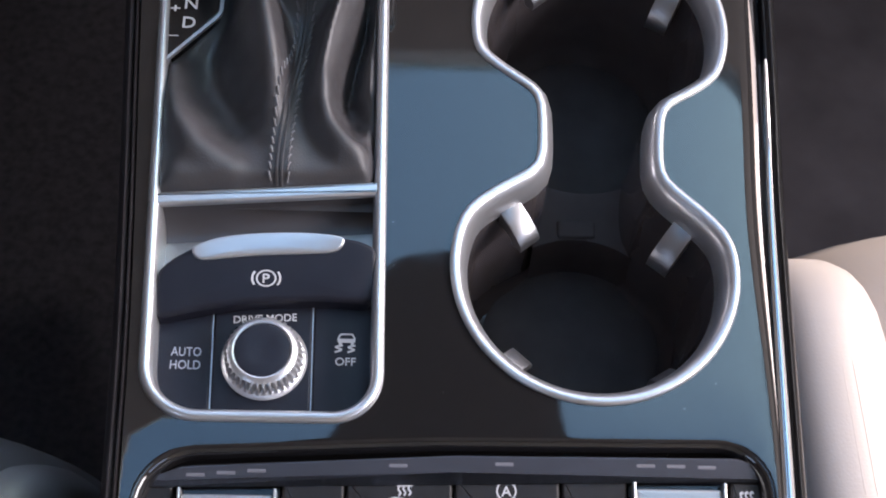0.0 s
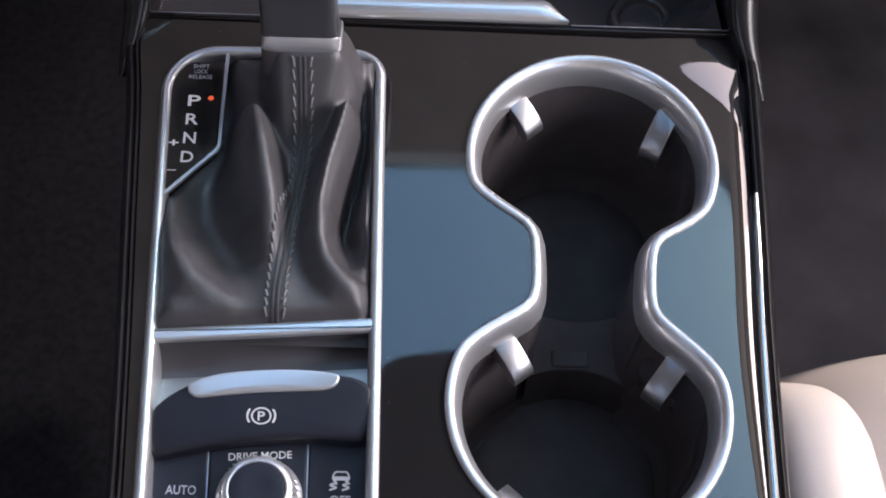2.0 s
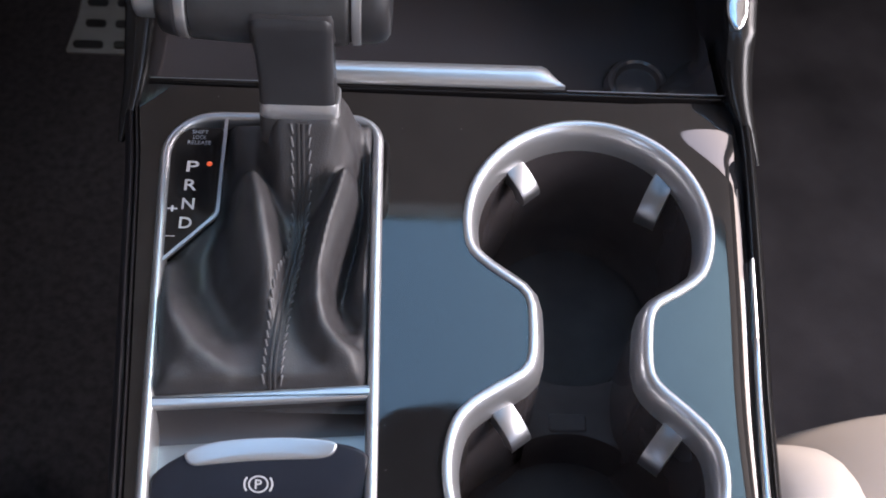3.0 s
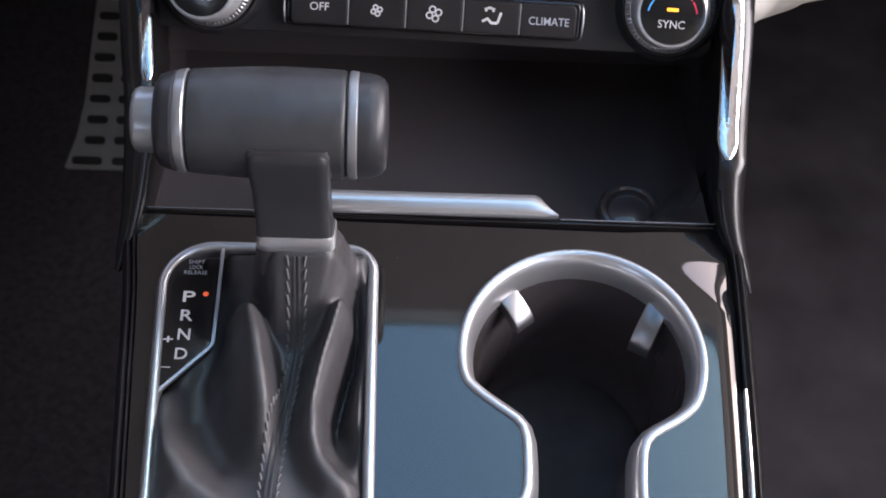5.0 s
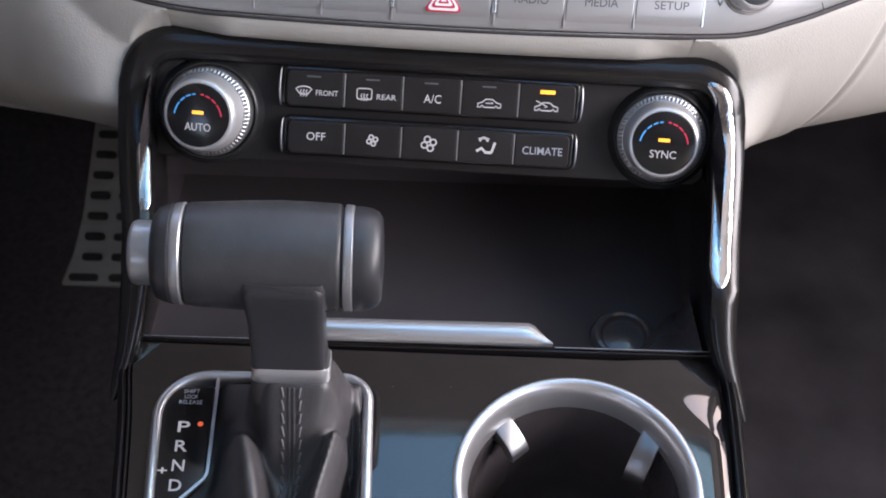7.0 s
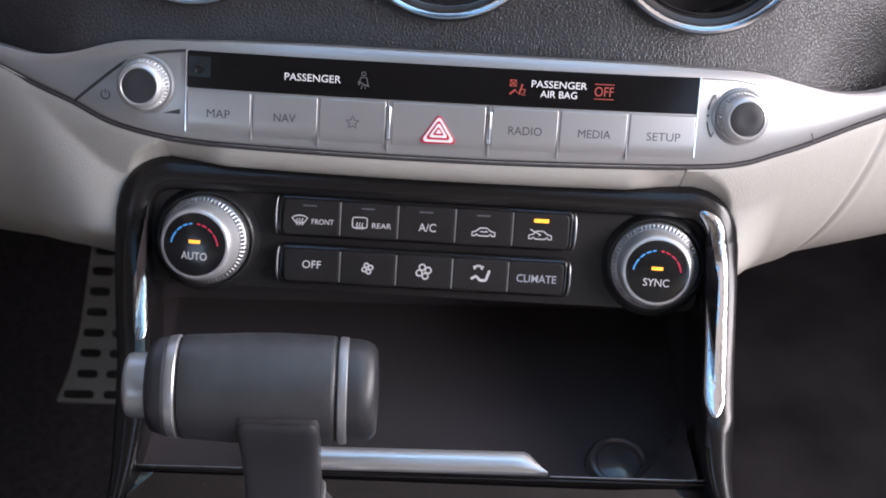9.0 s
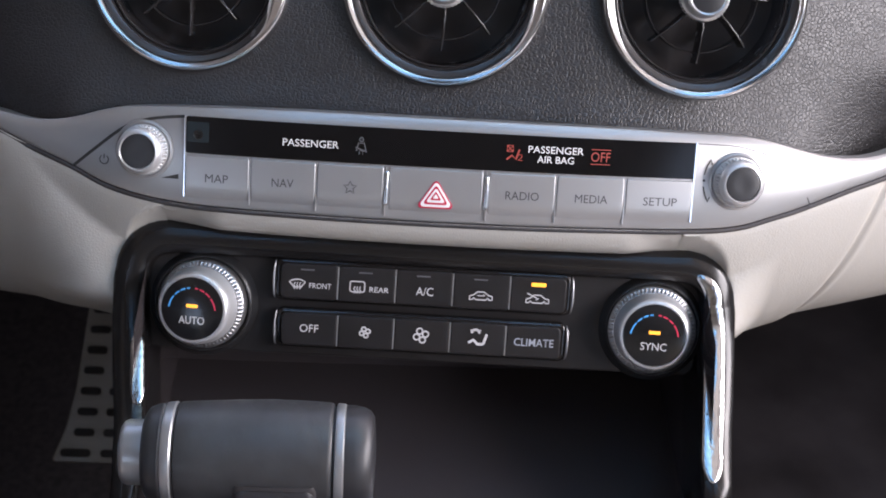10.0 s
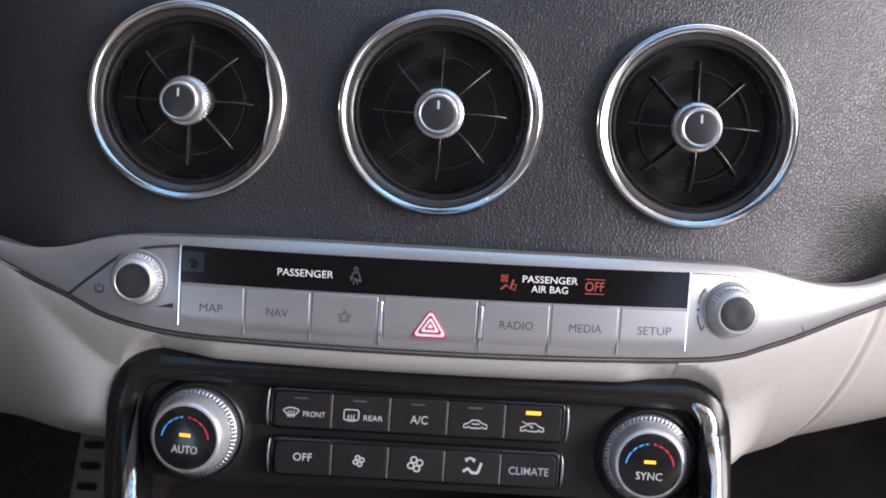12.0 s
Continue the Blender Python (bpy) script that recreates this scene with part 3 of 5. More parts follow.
# star
flat([(2.9 * (1 if k % 2 == 0 else 0.45) * math.sin(k * math.pi / 5), 2.9 * (1 if k % 2 == 0 else 0.45) * math.cos(k * math.pi / 5)) for k in range(9, -1, -1)], 0.45, -32.5, -7.2, 0.05, media, KEY_PRINT, True, "star_symbol")
# hazard triangle: raised red plate with white outlines
for s, z, m_ in ((8.4, 0.25, RED_PAINT), (7.3, 0.37, WHITE_PAINT), (5.6, 0.49, RED_PAINT), (4.2, 0.61, WHITE_PAINT), (2.5, 0.73, RED_PAINT), (1.3, 0.85, WHITE_PAINT)):
    tri = round_poly([(-s, -s * 0.62), (s, -s * 0.62), (0, s * 0.92)], s * 0.16, 4)
    part("hazard_triangle", plate([(3.7 + x, -9.0 + y) for x, y in tri], -0.2, z, 0.08, 1), m_, media, "red and white hazard triangle" if s > 8 else "")


def media_dial(u, v, lean):
    seat = lathe([(12.6, -0.4), (12.4, 0.5), (11.6, 0.9), (11.0, 0.3)], 48, cap1=True)
    rim = lathe([(10.6, 0.2), (10.6, 2.0), (10.4, 2.2), (9.9, 6.2), (9.7, 6.4), (9.4, 8.4), (8.6, 9.6), (7.7, 10.0), (7.4, 9.6), (7.3, 9.2)], 320, cap1=True, teeth=(2, 3, 40, 1.1))
    cap = lathe([(7.25, 9.0), (7.2, 9.5), (6.6, 9.7), (3.0, 9.5), (0.3, 9.4)], 40)
    m_ = at(u, v, bend(u)) @ Matrix.Rotation(radians(lean), 4, "Y") @ Matrix.Diagonal((1, 1, 0.95, 1))
    part("dial_seat", seat, SILVER, media, m=m_)
    d = part("dial", rim, DIAL, media, "ribbed chrome rotary dial", m=m_)
    part("dial_cap", cap, SOFT_BLACK, d, "black dial cap", m=m_)


media_dial(-120.4, 3.4, -7)
media_dial(133.3, 2.8, 3)
flat(arc(0, 0, 1.9, 125, 415, 16), 0.5, -138.0, -2.4, -1.0, media, KEY_PRINT, name="power_symbol")
flat([(0, 0.4), (0, 2.4)], 0.5, -138.0, -2.4, -1.0, media, KEY_PRINT, name="power_symbol")
part("volume_wedge", bent(plate([(-113, -8.4), (-105.5, -8.4), (-105.5, -6.2)], -1.5, -1.1, 0.02, 1), 4), DARK_PRINT, media, smooth=False)
for sgn in (1, -1):
    flat(arc(16.5, 0, 16.5, 180 - sgn * 9, 180 - sgn * 31, 8), 0.55, 118.4, 2.7, -1.0, media, DARK_PRINT, name="arrow_mark")
    flat([(1.6, sgn * 7.4), (2.6, sgn * 9.2), (3.4, sgn * 7.0)], 0.5, 118.4, 2.7, -1.0, media, DARK_PRINT, name="arrow_mark")
part("dot_mark", plate(arc(0, 0, 0.55, 0, 330, 11), -0.2, 0.15, 0.02, 1), DARK_PRINT, media, m=at(118.7, 2.7, bend(118.7) - 1.1))
part("sensor_window", bent(plate(rect(9.5, 8.6, 0.6, cx=-97.5, cy=12.2), -1, -0.38, 0.05, 1)), LENS, media, "small smoked sensor window")
part("sensor_lens", lathe([(2.1, 0.0), (2.0, 0.5), (1.5, 0.6), (1.2, 0.2), (0.2, 0.1)], 24), BLACK_GLOSS, media, m=at(-97.3, 11.2, bend(-97.3) - 0.4))
# shut lines between the dial ends and the wings
for pts in ([(-103.4, 18.4), (-112, 17.4), (-120, 15.8), (-130, 11.6), (-142, 2.1), (-151.5, -6.0)],):
    bm = stroke(smooth_path(pts, 8), 1.3, 0, thick=0.1)
    part("shut_line", warp(bm, lambda x, y, z: (x, y, z + bend(x) - 1.18)), DARK_PRINT, media)
for pts in ([(114.6, 18.4), (131.3, 17.9), (141.8, 15.9), (147.2, 14.1), (155.2, 8.0)],):
    bm = stroke(smooth_path(pts, 8), 0.45, 0, thick=0.1)
    part("shut_line", warp(bm, lambda x, y, z: (x, y, z + bend(x) - 1.18)), KEY_PRINT, media)
bm = stroke([(169.2, -8.0), (167.2, -3.6)], 0.5, 0, thick=0.1)
part("shut_line", warp(bm, lambda x, y, z: (x, y, z + bend(x) - 1.18)), DARK_PRINT, media)

# ---- round air vents ----
def vent_rim(broad, reach):
    """Chrome rim whose inner lip widens over a sector about the angle broad (degrees) by reach mm."""
    n, loops = 144, []
    prof = [(44.9, -16), (44.8, -2.0), (44.3, 0.6), (43.4, 2.0), (42.4, 2.5), (41.2, 2.1)]
    for r, z in prof:
        loops.append([(r * math.cos(2 * math.pi * i / n), r * math.sin(2 * math.pi * i / n), z) for i in range(n)])
    for s_, z in ((0.35, 1.7), (0.7, 1.0), (1.0, 0.0), (1.0, -2.5)):
        lp = []
        for i in range(n):
            a = 360 * i / n
            d = abs((a - broad + 180) % 360 - 180)
            r = 41.0 - s_ * (0.9 + reach * (1 - ease((d - 14) / 30)))
            lp.append((r * math.cos(radians(a)), r * math.sin(radians(a)), z))
        loops.append(lp)
    return skin(bmesh.new(), loops)


def air_vent(u, v, broad, reach, lean_deg, size):
    t = thing("air_vent", "round black air vent with bright chrome rim", "air vent", VENTS @ Matrix.Translation((u * MM, v * MM, 0)) @ Matrix.Scale(size, 4), "round air vents in the dashboard")
    part("rim", vent_rim(broad, reach), RIM_CHROME, t, "polished chrome outer rim")
    part("inner_ring", lathe([(41.0, -1.6), (40.2, -0.7), (39.0, -0.7), (37.6, -1.5), (37.2, -2.6), (36.8, -3.4), (36.4, -3.2), (36.1, -2.4), (35.7, -2.0), (35.3, -2.5), (35.1, -5), (34.6, -30)], 96, cap1=False), VENT_BLACK, t, "gloss black stepped inner ring")
    part("duct", lathe([(34.8, -22), (29, -26), (5, -28)], 48, cap1=True), VOID, t)
    for k in range(8):
        bm = plate(rect(0.75, 19.5, 0.3, 3, cy=19.2), -13, -1.2, 0.35, 2)
        dice(bm, 2.0, 1)
        warp(bm, lambda x, y, z: (x + 0.0032 * (y - 9) ** 2, y, z - 4.5 * max(0.0, (y - 11) / 18) ** 2))
        bm.transform(Matrix.Rotation(radians(45 * k + 1.0), 4, "Z"))
        part("vane", bm, VENT_BLACK, t)
    part("vane_ring", lathe([(24.5, -16), (24.5, -7.4), (24.2, -7.1), (23.9, -7.4), (23.9, -16)], 72, cap1=False), VENT_BLACK, t)
    lean = at(-0.6, 0, 0) @ Matrix.Rotation(radians(lean_deg), 4, "Y")
    hub = part("hub", lathe([(7.5, -22), (9.0, -6), (10.0, -2.0), (10.6, -1.2), (10.9, -0.8), (10.9, 2.6), (10.4, 3.3), (9.4, 3.8), (9.1, 9.6), (8.7, 12.0), (7.8, 13.0), (7.2, 12.7)], 336, cap1=True, teeth=(4, 5, 42, 1.1)), SATIN, t, "chrome hub with milled edge", m=lean)
    part("hub_cap", lathe([(7.2, 12.2), (7.0, 12.9), (6.4, 13.1), (0.3, 13.3)], 40), SOFT_BLACK, hub, m=lean)
    part("hub_mark", plate(rect(0.9, 3.6, 0.1, 2, cy=3.6), 12.7, 13.4, 0.03, 1), WHITE_PRINT, hub, m=lean)
    return t


for c, broad, reach, lean_deg, size in zip(VENT_AT, (0, 2, 178), (3.6, 1.8, 2.0), (-7, -4, -3), (0.962, 1.0, 1.0)):
    air_vent(*c, broad, reach, lean_deg, size)

# ---- climate panel ----
climate = thing("climate_panel", "black climate control panel with two rotary dials", "control panel", CLIMATE)
part("face_plate", plate(rect(246, 46, 6, 6, cx=1, cy=-1), -14, -6.0, 0.8, 3), BLACK, climate, "matt black face plate")


def leg_lift(v):
    """The side legs stand further out of the panel the lower they reach, in mm."""
    if v > 8:
        return 0.0
    if v > -61:
        s = (8 - v) / 69
        return 42 * (s * s * (1.6 - 0.6 * s))
    return 42 + (-61 - v) * 0.17


def leg_rows(side):
    """Centre line of one leg from its tip on the console rail to the corner: (u, v, half width)."""
    if side < 0:
        pts = [(-126.5, -118, 1.2), (-124.5, -110, 3.2), (-121.5, -95, 4.8), (-120.0, -78, 6.2), (-119.4, -64, 6.8), (-121.0, -50, 7.0), (-124.6, -32, 7.4), (-127.4, -12, 7.8), (-128.2, 4, 8.0), (-127.6, 9, 8.2)]
    else:
        pts = [(140.0, -114, 1.2), (137.0, -106, 3.0), (131.0, -90, 5.4), (128.4, -76, 6.6), (128.0, -62, 7.0), (129.2, -48, 7.2), (131.4, -30, 7.4), (132.6, -12, 7.8), (132.4, 4, 8.0), (131.4, 9, 8.2)]
    return smooth_path(pts, 5)


_left, _right = leg_rows(-1), leg_rows(1)
_cl = [(x, y, 8.0) for x, y in arc(-111.4, 10, 16, 176, 92, 8)]
_cr = [(x, y, 8.0) for x, y in arc(115.4, 10, 16, 88, 4, 8)]
LEG_PATH = _left + _cl + [(-108 + 12 * k, 26.0, 7.4) for k in range(19)] + _cr + _right[::-1]
_ns = normals2([(x, y) for x, y, _ in LEG_PATH], False)
_prof = [(-1, -40), (-1, -5), (-0.9, -1.8), (-0.55, 0.4), (0, 1.2), (0.45, 0.9), (0.8, -0.6), (0.95, -3.4), (1, -9), (1, -40)]
_bm = skin(bmesh.new(), [[(x + n.x * o * w, y + n.y * o * w, h * min(1, w / 5) + leg_lift(y)) for (x, y, w), n in zip(LEG_PATH, _ns)] for o, h in _prof], closed=False)
part("frame", _bm, FRAME_BLACK, climate, "gloss black surround with two curved legs")


def chrome_inset(path, w0, inward, head, tail):
    """A domed inlay along a leg; path runs downwards, inward shifts it towards the panel's middle."""
    raw = smooth_path([(p[0], p[1], 0.0) for p in path], 8)
    run = [0.0]
    for a, b in zip(raw, raw[1:]):
        run.append(run[-1] + math.hypot(b[0] - a[0], b[1] - a[1]))
    n = 60
    pts = []
    for k in range(n + 1):
        s = run[-1] * (0.5 - 0.5 * math.cos(math.pi * k / n))
        j = next((i for i in range(len(run) - 1) if run[i + 1] >= s), len(run) - 2)
        f = (s - run[j]) / max(1e-9, run[j + 1] - run[j])
        pts.append((raw[j][0] + (raw[j + 1][0] - raw[j][0]) * f, raw[j][1] + (raw[j + 1][1] - raw[j][1]) * f))
    ns = normals2(pts, False)
    loops = []
    for k, ((x, y), nn) in enumerate(zip(pts, ns)):
        s = 0.5 - 0.5 * math.cos(math.pi * k / n)
        a, b = min(1.0, s / head), min(1.0, (1 - s) / tail)
        w = max(0.12, w0 * math.sqrt(1 - (1 - a) ** 2) * math.sqrt(1 - (1 - b) ** 2))
        h = leg_lift(y) + 0.3
        cx, cy = x + nn.x * inward, y + nn.y * inward
        loops.append([(cx + nn.x * o * w, cy + nn.y * o * w, h + z) for o, z in [(math.cos(math.pi * j / 14) * -1, -3.0 if j in (0, 14) else 1.9 * math.sin(math.pi * j / 14) * min(1, w / 3)) for j in range(15)]])
    return skin(bmesh.new(), loops, closed=False)


_run = arc(115.4, 10, 16, 72, 4, 18) + [(x, y) for x, y, _ in _right[::-1] if -62 < y < 9]
part("chrome_inset", chrome_inset(_run, 4.9, 2.3, 0.34, 0.10), LEG_CHROME, climate, "polished chrome leg inlay")
_run = [(x, y) for x, y, _ in _left[::-1] if -46 < y < -12]
part("chrome_inset", chrome_inset(_run, 3.3, -4.2, 0.2, 0.25), LEG_CHROME, climate, "polished chrome leg inlay")


def climate_button(a, b, lo, hi, left, right):
    rs = [2.4 if left else 1.0, 2.4 if right else 1.0, 2.4 if right else 1.0, 2.4 if left else 1.0]
    poly = round_poly([(a + 0.3, lo), (b - 0.3, lo), (b - 0.3, hi), (a + 0.3, hi)], rs, 4)
    return plate(poly, -6, 1.2, 0.6, 3)


for row, (lo, hi, u0, u1) in enumerate(((2.6, 18.2, -62.8, 63.4), (-18.2, -3.9, -61.6, 62.4))):
    w = (u1 - u0) / 5
    part("button_surround", plate(rect(u1 - u0 + 5.0, hi - lo + 3.2, 3.5, 5, cx=(u0 + u1) / 2, cy=(lo + hi) / 2), -8, -1.6, 1.6, 4), PIANO_LEG, climate)
    for k in range(5):
        part("button", climate_button(u0 + w * k, u0 + w * (k + 1), lo, hi, k == 0, k == 4), BLACK, climate, "black climate push button")
        if k:
            part("button_edge", plate(rect(0.45, hi - lo - 1.0, 0.1, 2, cx=u0 + w * k, cy=(lo + hi) / 2), -1, 1.15, 0.1, 1), SATIN, climate)


# thin metal tubes drawn as the highlights on the rounded row ends
for lo, hi, u0, u1 in ((2.6, 18.2, -62.8, 63.4), (-18.2, -3.9, -61.6, 62.4)):
    for e, d in ((u0, -1), (u1, 1)):
        path = [(e + d * (2.0 + 0.9 * math.cos(b)), (lo + hi) / 2 + ((hi - lo) / 2 + 0.6) * math.sin(b)) for b in [math.pi * (j - 8) / 18 for j in range(17)]]
        part("row_highlight", tube([(x, y, -0.9 - 1.2 * abs(2 * j / 16 - 1) ** 3) for j, (x, y) in enumerate(path)], [0.2 + 0.35 * math.sin(math.pi * j / 16) for j in range(17)], 8), GREYMETAL, climate, "thin grey tube for the highlight on the rounded row end")


def cl(text, u, v, size, w, material=WHITE_PRINT, bold=0.01):
    label_on(text, u, v, size, w, material, climate, 1.26, None, bold=bold)


def cf(pts, w, u, v, s=1.0, closed=False, material=WHITE_PRINT, lift=1.22):
    flat(pts, w, u, v, lift, climate, material, closed, s=s, fold=None)


cl("A/C", 0.6, 8.9, 3.6, 7.6)
cl("FRONT", -45.2, 8.7, 2.3, 9.6)
cl("REAR", -19.4, 8.4, 2.3, 8.4)
cl("OFF", -49.2, -10.4, 3.4, 8.2)
cl("CLIMATE", 50.2, -11.2, 3.4, 17.6, GREY_PRINT)
# windscreen and rear-window heating
cf(arc(0, -4.4, 6.0, 125, 55, 8) + [(1.6, -1.8), (-1.6, -1.8)], 0.5, -55.2, 9.6, closed=True)
cf(rect(6.4, 4.6, 0.9, 3), 0.5, -29.0, 9.4, closed=True)
for du in (-1.2, 0.0, 1.2):
    for cx, cy in ((-55.2, 9.0), (-29.0, 8.6)):
        cf([(du - 0.2, -2.2), (du + 0.35, -1.2), (du - 0.3, -0.2), (du + 0.2, 0.9)], 0.45, cx, cy)
# recirculation and fresh-air car outlines
for u, v in ((25.4, 8.2), (50.4, 8.2)):
    cf([(-5, -1.5), (-5, 0.0), (-3.2, 0.6), (-1.6, 2.0), (1.4, 2.0), (3.2, 0.6), (5, 0.2), (5, -1.5), (3.8, -1.5), (3.0, -0.7), (2.2, -1.5), (-2.2, -1.5), (-3.0, -0.7), (-3.8, -1.5)], 0.5, u, v, closed=True)
cf([(-1.6, 0.2), (1.8, 0.2), (1.0, 0.9)], 0.4, 25.4, 8.3)
cf([(-4.6, 2.6), (0.4, 0.2), (-0.8, -0.2)], 0.45, 50.4, 8.3)
# fan wheels
for u, s in ((-24.6, 0.72), (0.2, 1.0)):
    for k in range(4):
        a = math.radians(90 * k + 20)
        cf([(math.cos(a) * 2.05 + 1.35 * math.cos(b), math.sin(a) * 2.05 + 1.35 * math.sin(b)) for b in [2 * math.pi * j / 10 for j in range(10)]], 0.65, u, -10.8, s, True)
# airflow symbol in plain arcs and bars
cf(arc(0, 0, 1.7, 0, 180, 8), 1.0, 24.2, -8.4)
cf([(-2.4, 0.9), (2.4, 0.9)], 0.5, 24.2, -8.0)
cf([(-3.4, -3.0), (-1.2, -1.6), (0.6, -3.4), (3.2, -3.4)], 1.2, 24.6, -9.8)
cf([(3.2, -3.4), (4.6, 1.2)], 1.1, 24.6, -9.8)
part("indicator", plate(rect(6.6, 1.7, 0.3, 2, cx=50.6, cy=14.8), 0.9, 1.32, 0.1, 1), AMBER, climate, "lit amber indicator bar")
for u in (-51, -25.6, -0.2, 25.0):
    part("indicator", plate(rect(6.0, 0.7, 0.1, 2, cx=u, cy=15.6), 0.9, 1.26, 0.05, 1), DIM_LIT, climate)


def climate_dial(u, v, text, lean):
    stand = at(u, v) @ Matrix.Rotation(radians(lean), 4, "Y")
    part("dial_collar", lathe([(24.0, -6.3), (23.4, -5.4), (22.6, -4.0), (21.8, -2.6), (21.3, -1.9), (20.9, -1.6), (20.2, -2.0), (19.4, -5.0)], 64, cap1=True), COLLAR, climate, "gloss black dial collar", m=at(u + 0.8, v))
    d = part("dial", lathe([(17.2, 1.0), (17.1, 2.4), (16.8, 2.9), (16.3, 8.6), (15.4, 11.3), (14.7, 12.0), (13.9, 12.1), (13.7, 11.6)], 96, cap1=True), DIAL, climate, "satin chrome dial", m=stand)
    part("milled_ring", lathe([(19.2, -7.0), (19.7, -3.0), (19.7, -0.8), (19.4, 0.1), (19.0, 0.5), (18.7, 0.8), (18.1, 1.5), (17.5, 2.0), (17.2, 2.1)], 504, cap1=True, teeth=(5, 6, 63, 1.4)), RING, d, "milled chrome base ring", m=stand)
    part("dial_face", lathe([(13.7, 11.4), (13.6, 12.1), (13.0, 12.3), (0.4, 12.3)], 48), BLACK_GLOSS, d, "black dial face", m=stand)
    part("lettering", words(text, 3.3, 11.4, 0.03), WHITE_PRINT, d, smooth=False, m=stand @ at(0, -4.9, 12.35))
    part("indicator", plate(rect(5.0, 1.5, 0.2, 2), 0, 0.3, 0.1, 1), AMBER, d, "lit amber indicator bar", m=stand @ at(0, 1.3, 12.15))
    for k, (a0, a1) in enumerate(((172, 142), (138, 124), (120, 108), (104, 96), (84, 76), (72, 60), (56, 42), (38, 8))):
        bm = stroke(arc(0, 0, 10.4, a0, a1, 6), 0.7, 0)
        part("scale_mark", bm, BLUE_PRINT if k < 4 else RED_PRINT, d, smooth=False, m=stand @ at(0, -1.2, 12.25))


climate_dial(-97.0, -2.6, "AUTO", -10)
climate_dial(102.4, -2.8, "SYNC", -5)

# ---- centre console ----
console = thing("center_console", "gloss black centre console with satin metal trim", "console", CONSOLE)
LEFT_EDGE = smooth_path([(-122, 96), (-121, 80), (-118, 55), (-114, 0), (-110.5, -49), (-107.3, -102), (-105.8, -142), (-104, -200)], 6)
RIGHT_EDGE = smooth_path([(117, -200), (119, -130), (121.4, -48), (124, 0), (126.5, 55), (127, 80), (126, 96)], 6)
GATE = round_poly([(-102.0, -131.0), (-19.2, -131.0), (-21.2, 82.5), (-111.0, 82.0)], [21, 17, 13, 22], 10)


def smooth_closed(path, rounds=3):
    for _ in range(rounds):
        path = [tuple((Vector(path[i - 1]) + 2 * Vector(p) + Vector(path[(i + 1) % len(path)])) / 4) for i, p in enumerate(path)]
    return path


def cup_outline():
    ctrl = arc(56.0, -71.0, 52.0, 158, 370, 44)
    ctrl += [(105.6, -56.5), (101.4, -51.5), (97.0, -46.8), (91.8, -42.0), (87.4, -38.2), (84.7, -35.0), (83.1, -31.6), (82.8, -28.0), (83.2, -21.0), (83.8, -14.0), (84.5, -8.8), (85.5, -5.2), (87.6, -2.4), (91.2, -0.4), (95.4, 1.8), (99.6, 4.4), (103.6, 7.9)]
    ctrl += arc(62.0, 33.0, 50.0, -27, 196, 44)
    ctrl += [(17.2, 16.2), (21.2, 12.6), (25.5, 9.3), (30.2, 6.0), (34.0, 3.2), (36.4, 0.2), (37.1, -3.6), (37.1, -10), (37.0, -18), (36.8, -25.0), (35.7, -28.8), (33.2, -31.6), (29.0, -34.2), (24.5, -36.8), (19.0, -40.2), (14.0, -43.8), (10.2, -47.4)]
    return smooth_closed(ctrl, 1)


CUPS = cup_outline()
REAR_BAY = round_poly([(-106.5, -196), (113.6, -196), (114.4, -133.4), (0, -134.4), (-100.0, -139.4)], [4, 4, 19, 300, 22], 8)


def roll_width(v):
    """How far in from the right edge the panel starts to roll off, in mm."""
    return 4.0 + 5.0 * ease((v + 150) / 110) + 34.0 * ease((v - 54) / 34)


_rn = normals2(RIGHT_EDGE, False)
ROLL_IN = [(x - n.x * roll_width(y), y - n.y * roll_width(y)) for (x, y), n in zip(RIGHT_EDGE, _rn)]
top_loop = LEFT_EDGE + ROLL_IN


def edge_roll():
    """The rolled right edge of the top panel."""
    loops = []
    for k in range(17):
        s = k / 16
        loops.append([(x + n.x * roll_width(y) * s, y + n.y * roll_width(y) * s, -0.27 * min(roll_width(y), 13.0) * s * s) for (x, y), n in zip(ROLL_IN, _rn)])
    loops.append([(x + n.x * 0.9, y + n.y * 0.9, -9) for (x, y), n in zip(RIGHT_EDGE, _rn)])
    return skin(bmesh.new(), loops, closed=False)




def top_panel():
    holes = [offset(GATE, -1.5), offset(CUPS, -0.6), REAR_BAY]
    face = filled([top_loop] + holes, 0.0)
    walls = [edge_roll(), band(LEFT_EDGE, [(0, 0), (0.8, -1.0), (0.9, -6)], closed=False), band([ROLL_IN[-1], LEFT_EDGE[0]], [(0, 0), (0.8, -1.0), (0.9, -6)], closed=False), band(holes[0], [(0, 0), (0, -8)]), band(holes[1], [(0, 0), (0, -8)]),
             band(REAR_BAY, [(0, 0), (-0.9, -0.1), (-1.9, -0.5), (-3.0, -1.4), (-4.0, -3.0), (-4.6, -5.2), (-4.8, -10)])]
    bm = joined(face, *walls)
    bmesh.ops.remove_doubles(bm, verts=bm.verts, dist=0.002)
    return bm


